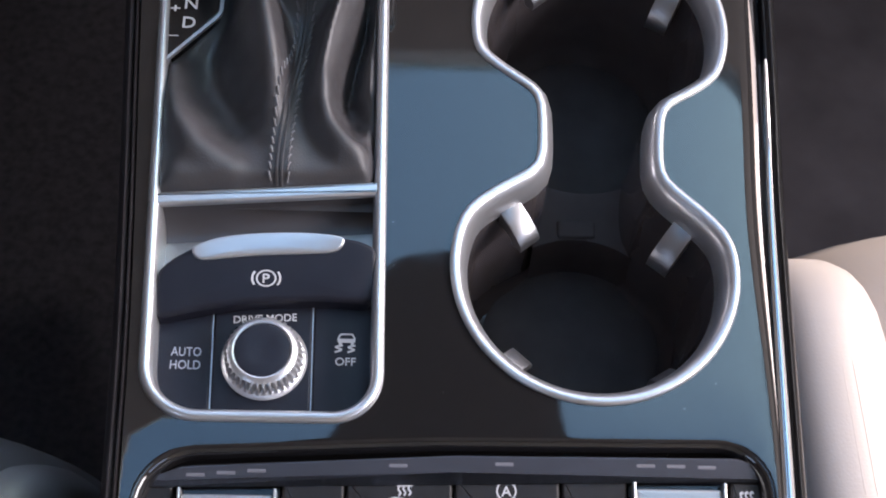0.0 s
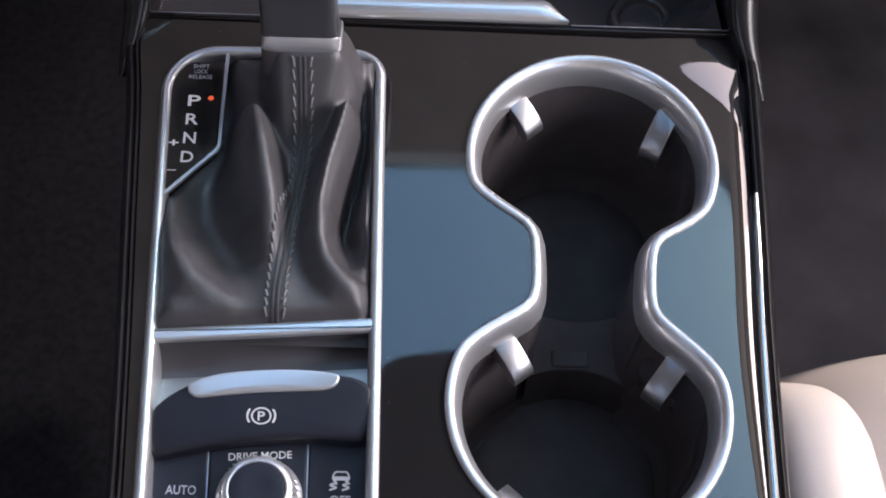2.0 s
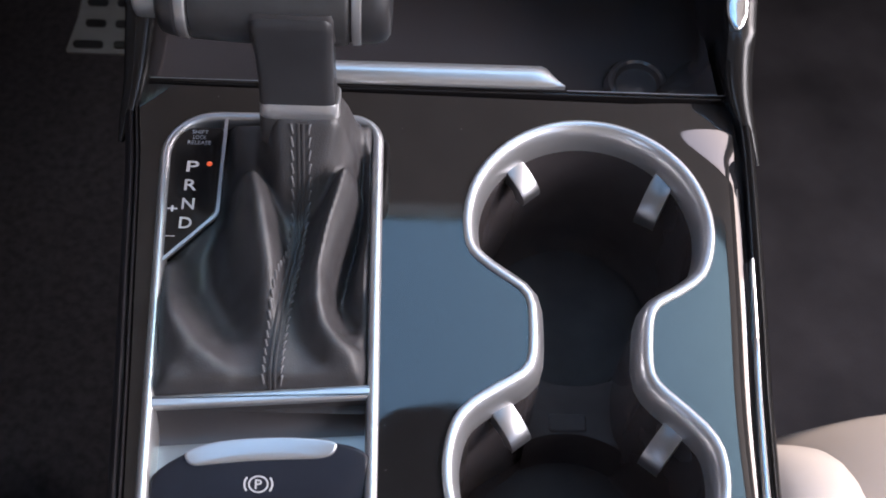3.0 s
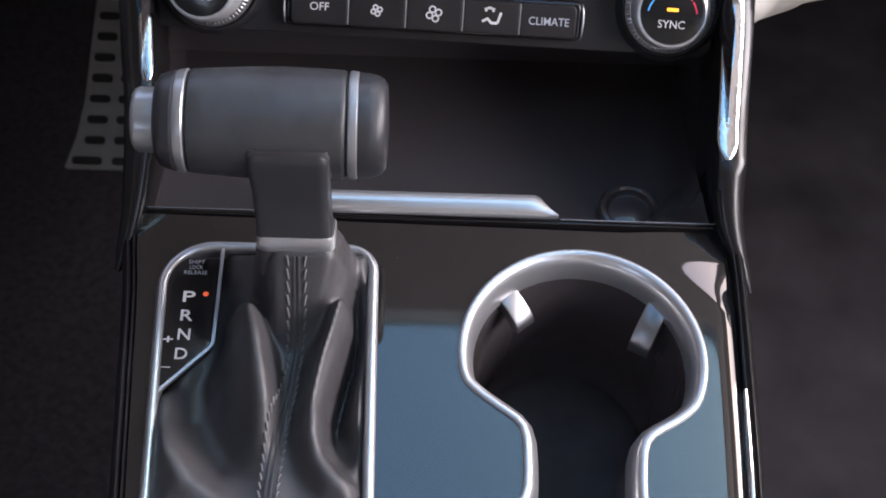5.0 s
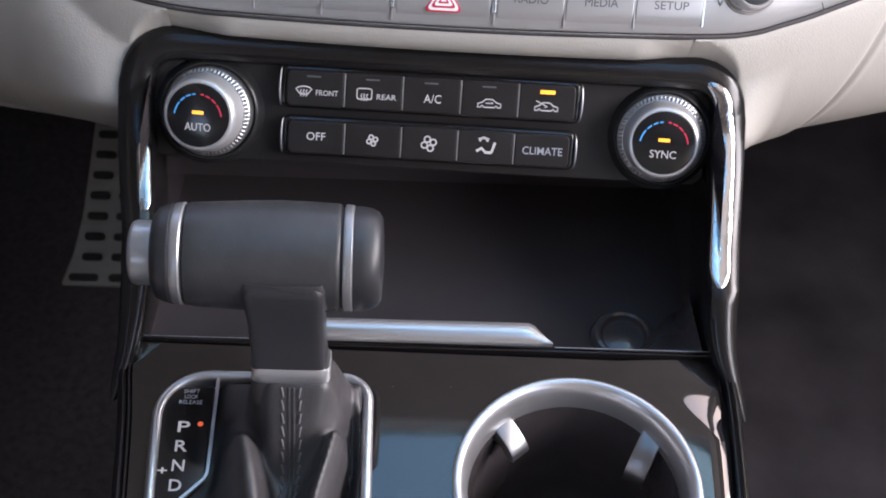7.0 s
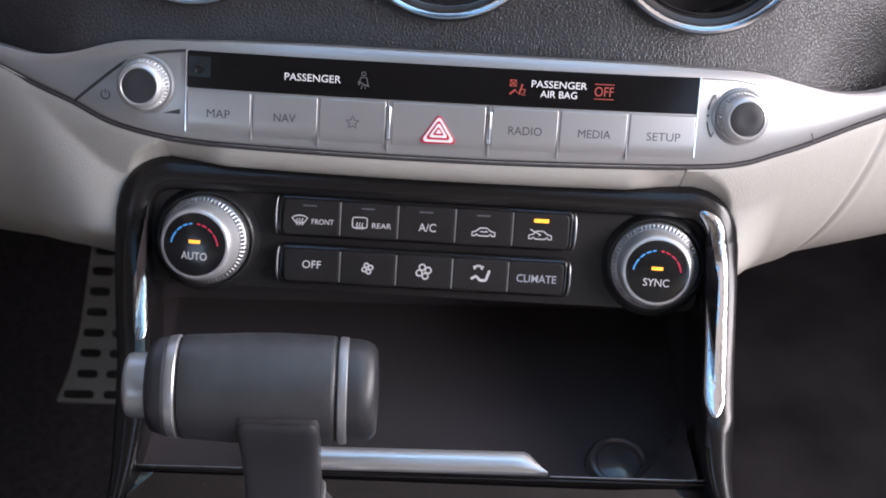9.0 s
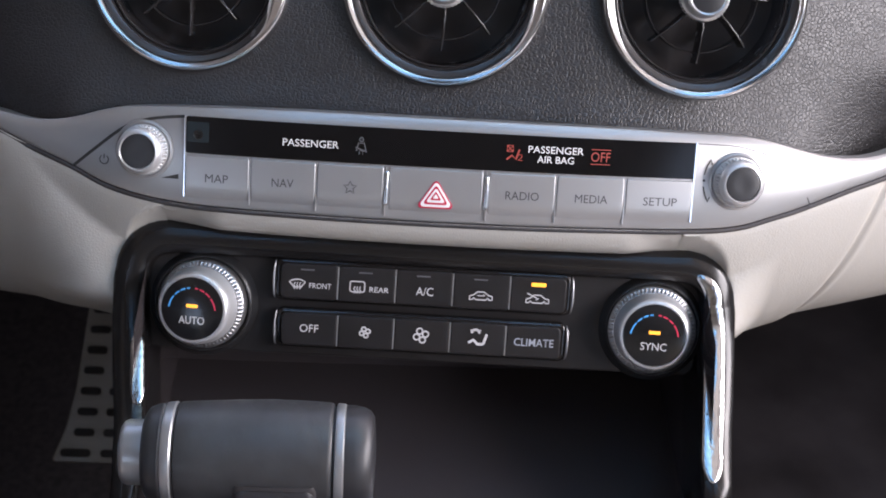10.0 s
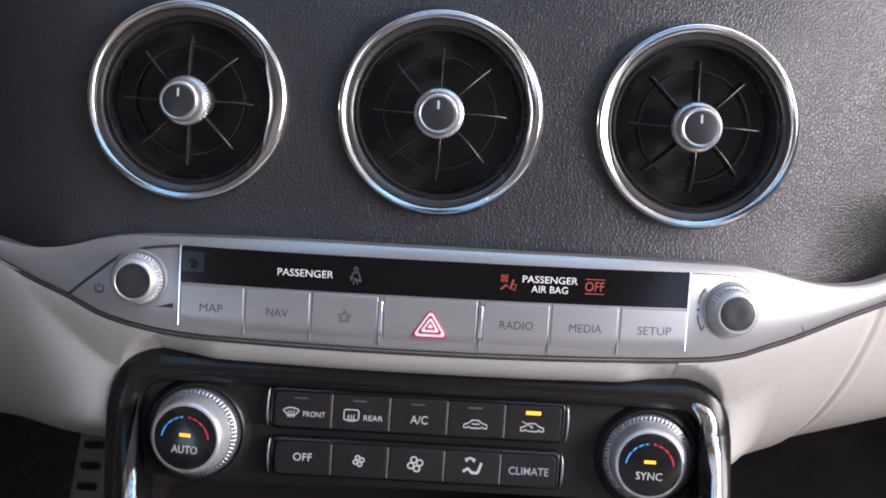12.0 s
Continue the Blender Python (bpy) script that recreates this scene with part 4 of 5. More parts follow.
part("top_panel", top_panel(), PIANO, console, "mirror-gloss black top panel")
for path, nm in ((RIGHT_EDGE, "right"), (LEFT_EDGE, "left")):
    part("edge_strip", band(path, [(0.9, -8), (0.95, 0.2), (1.2, 0.7), (1.6, 0.8), (1.9, 0.4), (2.0, -3)], closed=False), FRAME_BLACK if nm == "right" else RAIL_DARK, console)
    part("side_rail", band(path, [(2.0, -6), (2.2, -1.6), (2.7, -0.5), (4.0, 0.3), (5.4, -0.4), (6.4, -2.4), (7.0, -8), (7.6, -30), (9, -90), (12, -330)], closed=False), FRAME_BLACK if nm == "right" else RAIL_DARK, console, "gloss black side rail" if nm == "right" else "dull black side rail")
    part("side_panel", band(path, [(8.2, -26), (10.2, -60), (14, -330)], closed=False), CARPET, console, "dark carpeted console flank")
_rows = []
for (_x, _y), _n in zip(RIGHT_EDGE, _rn):
    _w = 2.8 * max(0.0, min(1.0, (22 - _y) / 190)) ** 0.8
    if _y < 20:
        _rows.append([(_x + _n.x * _o, _y + _n.y * _o, _h) for _o, _h in ((0.4 - _w, -2.4), (0.5 - _w, 0.1), (0.9 - _w * 0.8, 0.75), (1.1 - _w * 0.3, 1.0), (1.5, 0.8), (1.7, -0.8))])
part("chrome_taper", skin(bmesh.new(), _rows, closed=False), RIM_CHROME, console, "tapered chrome strip along the rail")
part("gate_trim", band(GATE, [(0.5, -2), (0.4, 0.3), (-0.3, 1.5), (-1.4, 2.2), (-2.5, 2.1), (-3.5, 1.2), (-4.1, -0.4), (-4.4, -3), (-4.6, -14)]), SATIN, console, "satin metal trim round the gear lever")
part("cup_trim", band(CUPS, [(0.5, -1), (0.45, 0.5), (0.1, 1.2), (-0.7, 1.7), (-1.8, 1.6), (-3.0, 0.8), (-4.2, -0.8), (-5.2, -3.2), (-5.9, -6.0), (-6.3, -9.0), (-6.4, -12)]), SATIN, console, "satin metal trim round the cup holders")


CUP_FLOOR = -86


def cup_well():
    rings = [(-6.2, -11, 0), (-6.5, -30, 0), (-7.2, -55, 1), (-8.4, -76, 2), (-10.2, -83, 3), (-13.0, CUP_FLOOR, 4)]
    loops = [[(x, y, z) for x, y in smooth_closed(offset(CUPS, d), k)] for d, z, k in rings]
    return joined(skin(bmesh.new(), loops), filled([[(x, y) for x, y, _ in loops[-1]]], CUP_FLOOR))


part("cup_well", cup_well(), CUP, console, "black moulded twin cup well")
# saddle between the two cups, hollowed by each cup's round wall
_rows = []
for _k in range(25):
    _u = 40 + 42 * _k / 24
    _n = -71 + math.sqrt(max(1.0, 38.5 ** 2 - (_u - 57) ** 2))
    _f = 33 - math.sqrt(max(1.0, 43 ** 2 - (_u - 62) ** 2))
    _rows.append([(_u, _n - 3, CUP_FLOOR), (_u, _n - 0.6, -70), (_u, _n, -61), (_u, _n + 0.6, -59.4), (_u, _n + 2.0, -58.8), (_u, _f - 2.0, -58.8), (_u, _f - 0.6, -59.4), (_u, _f, -61), (_u, _f + 3, CUP_FLOOR)])
part("cup_saddle", skin(bmesh.new(), _rows, closed=False), MATTING, console, "low black saddle between the cups")
part("saddle_tab", plate(rect(16, 8, 1.5, 4, cx=58, cy=-27.5), -66, -58.0, 1.2, 4), MATTING, console, "black rubber tab on the saddle")
for cx, cy in ((57, -70), (62, 32)):
    part("cup_mat", lathe([(37, CUP_FLOOR), (37, CUP_FLOOR + 1.6), (36, CUP_FLOOR + 2.0), (30, CUP_FLOOR + 1.8), (0.5, CUP_FLOOR + 1.8)], 48), MATTING, console, m=at(cx, cy))


def cup_clip(rx, ry, tx, ty, steep=1.0):
    """A sprung finger that runs from its root at the wall to its blunt tip."""
    ang = math.degrees(math.atan2(ty - ry, tx - rx))
    run = math.hypot(tx - rx, ty - ry)
    prof = [(-7, -8.6), (0, -9.6), (run * 0.4, -11.6), (run * 0.75, -14.4), (run * 0.93, -16.6), (run, -18.8), (run - 0.4, -21.6), (run - 1.6, -22.4), (run - 2.4, -23.2), (run - 3.4, -23.8), (run - 5.5, -23.6), (run - 6, -22), (run - 7.5, -18), (-7, -17)]
    prof = [(x, -9 + (z + 9) * steep if 0 < x and z > -30 else z) for x, z in prof]
    loops = []
    for k, (x, z) in enumerate(prof):
        w = 4.5 if k < 7 or k > 11 else 3.8
        c = 0.6
        loops.append([(x, -w, z - 0.3), (x, -w + c, z), (x, w - c, z), (x, w, z - 0.3)])
    bm = skin(bmesh.new(), loops + loops[:1], closed=False)
    for j in (0, 3):
        bm.faces.new([bm.verts.new(lp[j]) for lp in loops])
    bmesh.ops.remove_doubles(bm, verts=bm.verts, dist=1e-4)
    part("cup_clip", bm, GREYMETAL, console, "grey sprung cup retainer", m=at(rx, ry, 0, ang))


for ends in ((33.3, 67.0, 41.9, 57.0), (94.3, 58.3, 88.8, 48.2), (26.9, -43.2, 34.9, -53.5), (91.8, -49.3, 82.8, -60.4), (24.5, -106, 31.2, -98.6), (85.5, -111.5, 80.6, -103.6)):
    cup_clip(*ends, 1.0 if ends[0] < ends[2] else 1.35)      # those at the outer wall hang lower

# gear position window
GATE_WINDOW = round_poly([(-104.8, 12.5), (-86.6, 33.5), (-86.4, 74.5), (-100, 74.0), (-107.5, 66)], [1, 3, 1, 6, 5], 5)
part("position_window", plate(GATE_WINDOW, -6, 0.6, 0.3, 2), PIANO_LEG, console, "gloss black gear position window")
part("window_trim", stroke(round_poly([(-105.5, 11.0), (-85.4, 33.0), (-85.2, 80)], [0, 6, 0], 8), 1.3, -0.5, thick=1.6), SATIN, console)
for text, u, v, s in (("P", -96.9, 55.2, 5.0), ("R", -97, 46.4, 5.0), ("N", -97.2, 37.6, 5.0), ("D", -97.4, 28.8, 5.0), ("+", -103.2, 35.2, 3.6), ("-", -102.9, 22.6, 1.2)):
    part("lettering", words(text, s, 4.9 if s > 4.5 else 3.8, 0.09), WHITE_PRINT, console, smooth=False, m=at(u, v, 0.66))
for k, text in enumerate(("SHIFT", "LOCK", "RELEASE")):
    part("lettering", words(text, 1.8, (6.6, 5.4, 9.4)[k], 0.0), GREY_PRINT, console, smooth=False, m=at(-95.4, 72.0 - 2.6 * k, 0.66))
part("position_light", lathe([(1.2, 0.5), (1.1, 0.8), (0.2, 0.9)], 16), RED_DOT, console, m=at(-90.4, 56.6))

# pocket and parking-brake switch, drive-mode switches
def slant(bm, base, slope, v0):
    return warp(bm, lambda x, y, z: (x, y, z + base + slope * (y - v0)))


part("pocket_bar", plate(round_poly([(-105, -50.6), (-22, -44.2), (-22, -38.8), (-105, -45.4)], 0.8, 3), -1.2, 1.6, 1.5, 5), SATIN, console, "satin metal cross bar")
_rows = []
for _k in range(10):                                   # the pocket's back wall sweeps forward into its floor
    _a = math.pi / 2 * _k / 9
    _rows.append([(_x, _y - 9.0 * (1 - math.cos(_a)) - 0.8 * _k / 9, -2 - 12 * math.sin(_a)) for _x, _y in ((-105, -49.6), (-80, -47.6), (-50, -45.3), (-22, -43.2))])
part("pocket", skin(bmesh.new(), _rows, closed=False), POCKET, console, "dark satin pocket wall")
_bm = skin(bmesh.new(), [[(-105, -59.2, -14.0), (-22, -52.8, -14.0)], [(-105, -62, -13.6), (-22, -56, -13.6)], [(-105, -80, -12), (-22, -76, -12)]], closed=False)
part("pocket_floor", _bm, FLOORMETAL, console, "satin metal pocket floor")
_body = smooth_closed(smooth_path([(-101.4, -93.4), (-90.2, -90.9), (-79.2, -88.6), (-65.4, -86.5), (-51.3, -85.6), (-36.3, -85.5), (-22.2, -86.6)], 6) + smooth_path([(-22.0, -69.2), (-23.6, -66.2), (-27.5, -64.2), (-33.8, -62.9), (-48.6, -62.0), (-63.8, -62.5), (-77.9, -64.2), (-88.5, -67.7), (-96.9, -73.0), (-100.6, -77.2)], 6), 3)
brake = part("brake_switch", slant(plate(_body, -14, 0, 2.0, 6, 0.4), 0.4, 0.22, -78), SWITCH, console, "black parking brake switch")
_lip = smooth_closed(smooth_path([(-85.4, -72.7), (-75.4, -71.5), (-63.3, -70.3), (-50.0, -69.6), (-39.5, -69.1)], 6) + smooth_path([(-36.6, -68.3), (-34.6, -66.3), (-33.8, -63.5)], 5) + smooth_path([(-36.0, -62.7), (-48.6, -61.9), (-63.8, -62.4), (-77.9, -64.1), (-86.0, -66.9), (-88.0, -68.3), (-87.4, -71.1)], 6), 3)
part("brake_lip", slant(plate(_lip, -8, 1.2, 0.9, 5, 0.3), 0.4, 0.22, -78), SATIN, brake, "satin metal finger lip")
_bm = stroke(arc(0, 0, 2.9, 0, 345, 23), 0.5, 0, True)
_bm = joined(_bm, stroke(arc(0, 0, 4.3, 145, 215, 8), 0.6), stroke(arc(0, 0, 4.3, -35, 35, 8), 0.6), words("P", 3.3, None, 0.04))
_bm.transform(Matrix.Diagonal((1.15, 0.95, 1, 1)))
_bm.transform(at(-61.4, -78.4, 0.45))
part("brake_symbol", slant(_bm, 0.4, 0.22, -78), WHITE_PRINT, brake, smooth=False)
LOW = dict(base=-9.5, slope=0.05, v0=-105)
for poly, rr, nm in (([(-98, -124.8), (-79.7, -124.8), (-80.4, -81), (-102, -84)], [13, 1, 1, 1], "auto_hold_button"),
                     ([(-78.9, -124.8), (-44.6, -124.6), (-45.2, -79), (-79.7, -81)], 1.0, "drive_mode_plate"),
                     ([(-43.8, -124.4), (-22.2, -124), (-22, -79), (-44.4, -79)], [1, 11, 1, 1], "stability_button")):
    part(nm, slant(plate(round_poly(poly, rr, 6), -5, 0, 0.6, 3), **LOW), SWITCH, console, "black satin switch")
for a, b in (((-79.3, -124.6), (-80.1, -87.4)), ((-44.2, -124.4), (-44.8, -84.0))):
    part("switch_joint", slant(stroke([a, b], 0.3, -1.0, thick=1.06), **LOW), SATIN, console)


def low_print(bm, u, v, material=WHITE_PRINT):
    bm.transform(at(u, v, 0.08))
    part("lettering", slant(bm, **LOW), material, console, smooth=False)


low_print(words("AUTO", 3.2, 10.6, 0.0), -88.8, -102.8, GREY_PRINT)
low_print(words("HOLD", 3.2, 10.6, 0.0), -88.8, -107.6, GREY_PRINT)
_bm = words("DRIVE MODE", 2.7, 22.4, 0.012)
_bm.transform(Matrix.Rotation(radians(3.4), 4, "Z"))
low_print(_bm, -61.7, -89.9)
low_print(words("OFF", 2.8, 7.2, 0.03), -32.7, -105.4)
_bm = stroke(round_poly([(-2.3, -1.0), (2.3, -1.0), (2.3, 0.2), (1.6, 1.5), (-1.6, 1.5), (-2.3, 0.2)], 0.3, 2), 0.45, 0, True)
_bm = joined(_bm, stroke([(-2.3, -0.4), (2.3, -0.4)], 0.8), plate(rect(0.9, 0.8, 0.1, 2, cx=-1.7, cy=-1.5), 0, 0.15, 0.02, 1), plate(rect(0.9, 0.8, 0.1, 2, cx=1.7, cy=-1.5), 0, 0.15, 0.02, 1))
for _dx in (-2.0, 1.6):
    _bm = joined(_bm, stroke(smooth_path([(_dx + 1.0, -2.1), (_dx - 1.0, -2.7), (_dx + 0.7, -3.5), (_dx - 1.2, -4.3)], 6), 0.55))
_bm.transform(Matrix.Diagonal((1.25, 1.15, 1, 1)))
low_print(_bm, -32.6, -97.0)
MODE = at(-61.2, -105.2, -1.2) @ Matrix.Diagonal((0.95, 0.95, 0.78, 1))
dial = part("mode_dial", lathe([(16.0, -10.4), (15.4, -9.4), (15.0, -9.0), (14.6, -8.6), (14.5, -8.2), (14.1, -1.6), (13.7, -0.8), (13.0, 0.6), (12.0, 1.8), (11.0, 2.3), (10.5, 2.1), (10.3, 1.5)], 384, cap1=True, teeth=(4, 6, 38, 2.0)), SATIN, console, "ribbed satin metal drive mode dial", m=MODE)
part("dial_cap", lathe([(10.4, 1.4), (10.2, 2.0), (9.4, 2.3), (5, 1.8), (0.4, 1.6)], 48), SWITCH, dial, "black dial cap", m=MODE)

# rear switch row
part("bay_floor", plate(rect(224, 66, 4, cx=4, cy=-170), -22, -11.0, 0.4, 1), BLACK, console)
part("indicator_bar", slant(plate(round_poly([(-99.5, -153.5), (-97, -151.4), (4, -147.2), (108, -147.8), (110.5, -148.6), (108.5, -142.4), (102, -140.4), (5, -141.0), (-86, -145.8), (-95, -149)], [0.5, 4, 60, 4, 0.5, 4, 5, 60, 6, 2], 5), -5, 0, 0.6, 3), -3.4, 0.28, -145), BAR, console, "satin black indicator bar")
for u, v in ((-81.3, -148.6), (-71.1, -147.8), (-60.9, -147.0), (-13.3, -144.6), (22.5, -143.6), (70.7, -143.4), (81.0, -143.4), (91.6, -143.6)):
    part("indicator", slant(plate(rect(6.2, 1.1, 0.2, 2, cx=u, cy=v), -0.5, 0.08, 0.05, 1), -3.4, 0.28, -145), MARK_PRINT, console)
EDGES = [-100, -88.4, -52.4, -31, 5.4, 41.7, 64.6, 99.4, 111.5]
for k, (a, b) in enumerate(zip(EDGES, EDGES[1:])):
    silver = k in (1, 6)
    ya, yb = -147.8 - 4.5 * max(0.0, (4 - a) / 100), -147.8 - 4.5 * max(0.0, (4 - b) / 100)
    poly = round_poly([(a + 0.4, -190), (b - 0.4, -190), (b - 0.4, yb), (a + 0.4, ya)], 0.8, 3)
    if silver:
        part("rocker_seat", slant(plate(poly, -6, -3.0, 0.6), -5.4, 0.1, -150), BLACK_GLOSS, console)
        part("rocker", slant(plate(round_poly([(a + 1.6, -176), (b - 1.6, -176), (b - 2.6, ya - 2.8), (a + 2.6, ya - 2.8)], 1.2, 4), -4, 0.8, 1.2, 4), -5.4, 0.1, -150), FLOORMETAL, console, "satin metal rocker switch")
        for e in (a + 2.0, b - 2.0):
            part("rocker_guard", slant(plate(rect(1.0, 30, 0.3, 2, cx=e, cy=ya - 16), -3, 2.2, 0.4, 2), -5.4, 0.1, -150), SATIN, console)
    else:
        part("switch", slant(plate(poly, -6, 0, 0.9, 3), -5.4, 0.1, -150), BLACK, console, "black satin switch")
_bm = joined(stroke(arc(0, 0, 3.2, 0, 345, 23), 0.5, 0, True), words("A", 3.4, None, 0.03))
_bm.transform(at(23.3, -152.2, 0.05))
part("lettering", slant(_bm, -5.4, 0.1, -150), WHITE_PRINT, console, smooth=False)
for cu, cv in ((-12.4, -153.0), (103.8, -153.6)):        # seat outline under three rising heat waves
    _bm = stroke(smooth_path([(cu - 5.0, cv - 3.4), (cu - 2.6, cv - 2.2), (cu + 0.4, cv - 2.4), (cu + 4.6, cv - 3.0)], 5), 0.7, 0.05)
    for k in range(3):
        _x, _y = cu - 0.6 + 1.7 * k, cv + 0.1 * k
        _bm = joined(_bm, stroke(smooth_path([(_x, _y - 1.4), (_x + 0.6, _y - 0.3), (_x - 0.2, _y + 0.9), (_x + 0.3, _y + 2.2)], 5), 0.5, 0.05), stroke([(_x - 0.5, _y + 1.7), (_x + 0.3, _y + 2.5), (_x + 1.0, _y + 1.6)], 0.4, 0.05))
    part("heater_symbol", slant(_bm, -5.4, 0.1, -150), WHITE_PRINT, console, smooth=False)

# front tray with lid strip and power socket
_rows = []
for _k in range(41):
    _u = -46 + 101 * _k / 40
    _s = ease((_u - 44) / 11)
    _far = 109.3 - 9.0 * max(0.0, (_u - 46.5) / 8.5)
    _rows.append([(_u, 99.4, -5), (_u, 99.3, 0.2), (_u, 99.3 + 0.12 * (_far - 99.3), 2.2 - 0.8 * _s), (_u, 99.3 + 0.4 * (_far - 99.3), 3.6 - 1.8 * _s), (_u, 99.3 + 0.75 * (_far - 99.3), 4.0 - 2.4 * _s), (_u, 99.3 + 0.95 * (_far - 99.3), 3.2 - 2.6 * _s), (_u, _far, 1.2 - 1.8 * _s), (_u, _far, -5)])
part("lid_strip", skin(bmesh.new(), _rows, closed=False), SATIN, console, "satin metal pull strip of the tray lid")
# grey tubes stand in for the edge highlight on the gloss black lip
for _a, _b in ((-119, -46), (56, 124)):
    part("lip_highlight", tube([(_a, 99.6 - 0.004 * (_a + 120), -0.5), (_b, 99.6 - 0.004 * (_b + 120), -0.5)], 0.4, 6), GREYMETAL, console)
part("tray_lip", joined(plate(round_poly([(-120, 97.0), (125, 96.4), (125, 99.4), (-120, 100.4)], 0.3, 2), -18, -0.2, 1.0, 3)), PIANO_LEG, console, "gloss black tray lip")
_bm = bmesh.new()
skin(_bm, [[(-121, 97, -5), (125, 97, -5)], [(-121, 108, -14), (125, 108, -14)], [(-121, 118, -30), (125, 118, -30)], [(-121, 230, -48), (125, 230, -48)], [(-121, 236, -10), (125, 236, -10)], [(-121, 205, 60), (125, 205, 60)]], closed=False)
for u in (-121, 125):
    vs = [_bm.verts.new(p) for p in ((u, 97, -5), (u, 118, -30), (u, 230, -48), (u, 236, -10), (u, 205, 60), (u, 160, 60))]
    _bm.faces.new(vs)
part("tray", _bm, TRAY, console, "deep black storage tray")
part("power_socket", lathe([(16.0, -40), (15.4, -31.5), (14.6, -28.6), (13.2, -26.8), (11.6, -26.4), (10.4, -27.2), (9.9, -29.4), (9.2, -30.0), (8.0, -29.6), (0.4, -29.2)], 48), TRAY, console, "black power socket with cap", m=at(92, 125))
# glossy flared facet between the tray and the right leg, added for a grey reflection
_rows = []
for _k in range(21):
    _t = _k / 20
    _l = Vector((97, 105, -12)).lerp((120, 143, -33.5), _t)
    _r = Vector((120.5, 97.5, -2)).lerp((116.2, 127.4, 2.6), _t)
    _row = [_l - Vector((3, -2, 3))] + [_l.lerp(_r, _j / 12) - Vector((0, 0, (2.5 + 3 * _t) * math.sin(math.pi * _j / 12))) for _j in range(13)]
    _rows.append(_row + [_r + Vector((0.5, 0, -0.6)), _r + Vector((0.8, 0, -40))])
part("tray_facet", skin(bmesh.new(), _rows, closed=False), TRAY, console, "gloss black flared facet added to catch a reflection in the tray")


# ---- gear lever ----
lever = thing("gear_lever", "leather gear lever with satin metal rings and gaiter", "gear lever", CONSOLE)


def seg_dist(u, v, a, b):
    ax, ay, bx, by = *a, *b
    dx, dy = bx - ax, by - ay
    s = max(0.0, min(1.0, ((u - ax) * dx + (v - ay) * dy) / (dx * dx + dy * dy)))
    return math.hypot(u - ax - s * dx, v - ay - s * dy), s


def ridge(u, v, pts, hs, wl, wr=None, lip=2.0):
    """A fold along a line of points: height and the widths of its left and right flanks drift from point to point; lip sharpens the right one."""
    wr = wr or wl
    best = 0.0
    for k in range(len(pts) - 1):
        d, s = seg_dist(u, v, pts[k], pts[k + 1])
        dx, dy = pts[k + 1][0] - pts[k][0], pts[k + 1][1] - pts[k][1]
        sd = (dx * (v - pts[k][1]) - dy * (u - pts[k][0])) / math.hypot(dx, dy)
        f = 0.5 + 0.5 * math.tanh(sd / 1.5)
        w = (wl[k] + (wl[k + 1] - wl[k]) * s) * (1 - f) + (wr[k] + (wr[k + 1] - wr[k]) * s) * f
        best = max(best, (hs[k] + (hs[k + 1] - hs[k]) * s) * math.exp(-((d / w) ** (2.0 + (lip - 2.0) * f))))
    return best


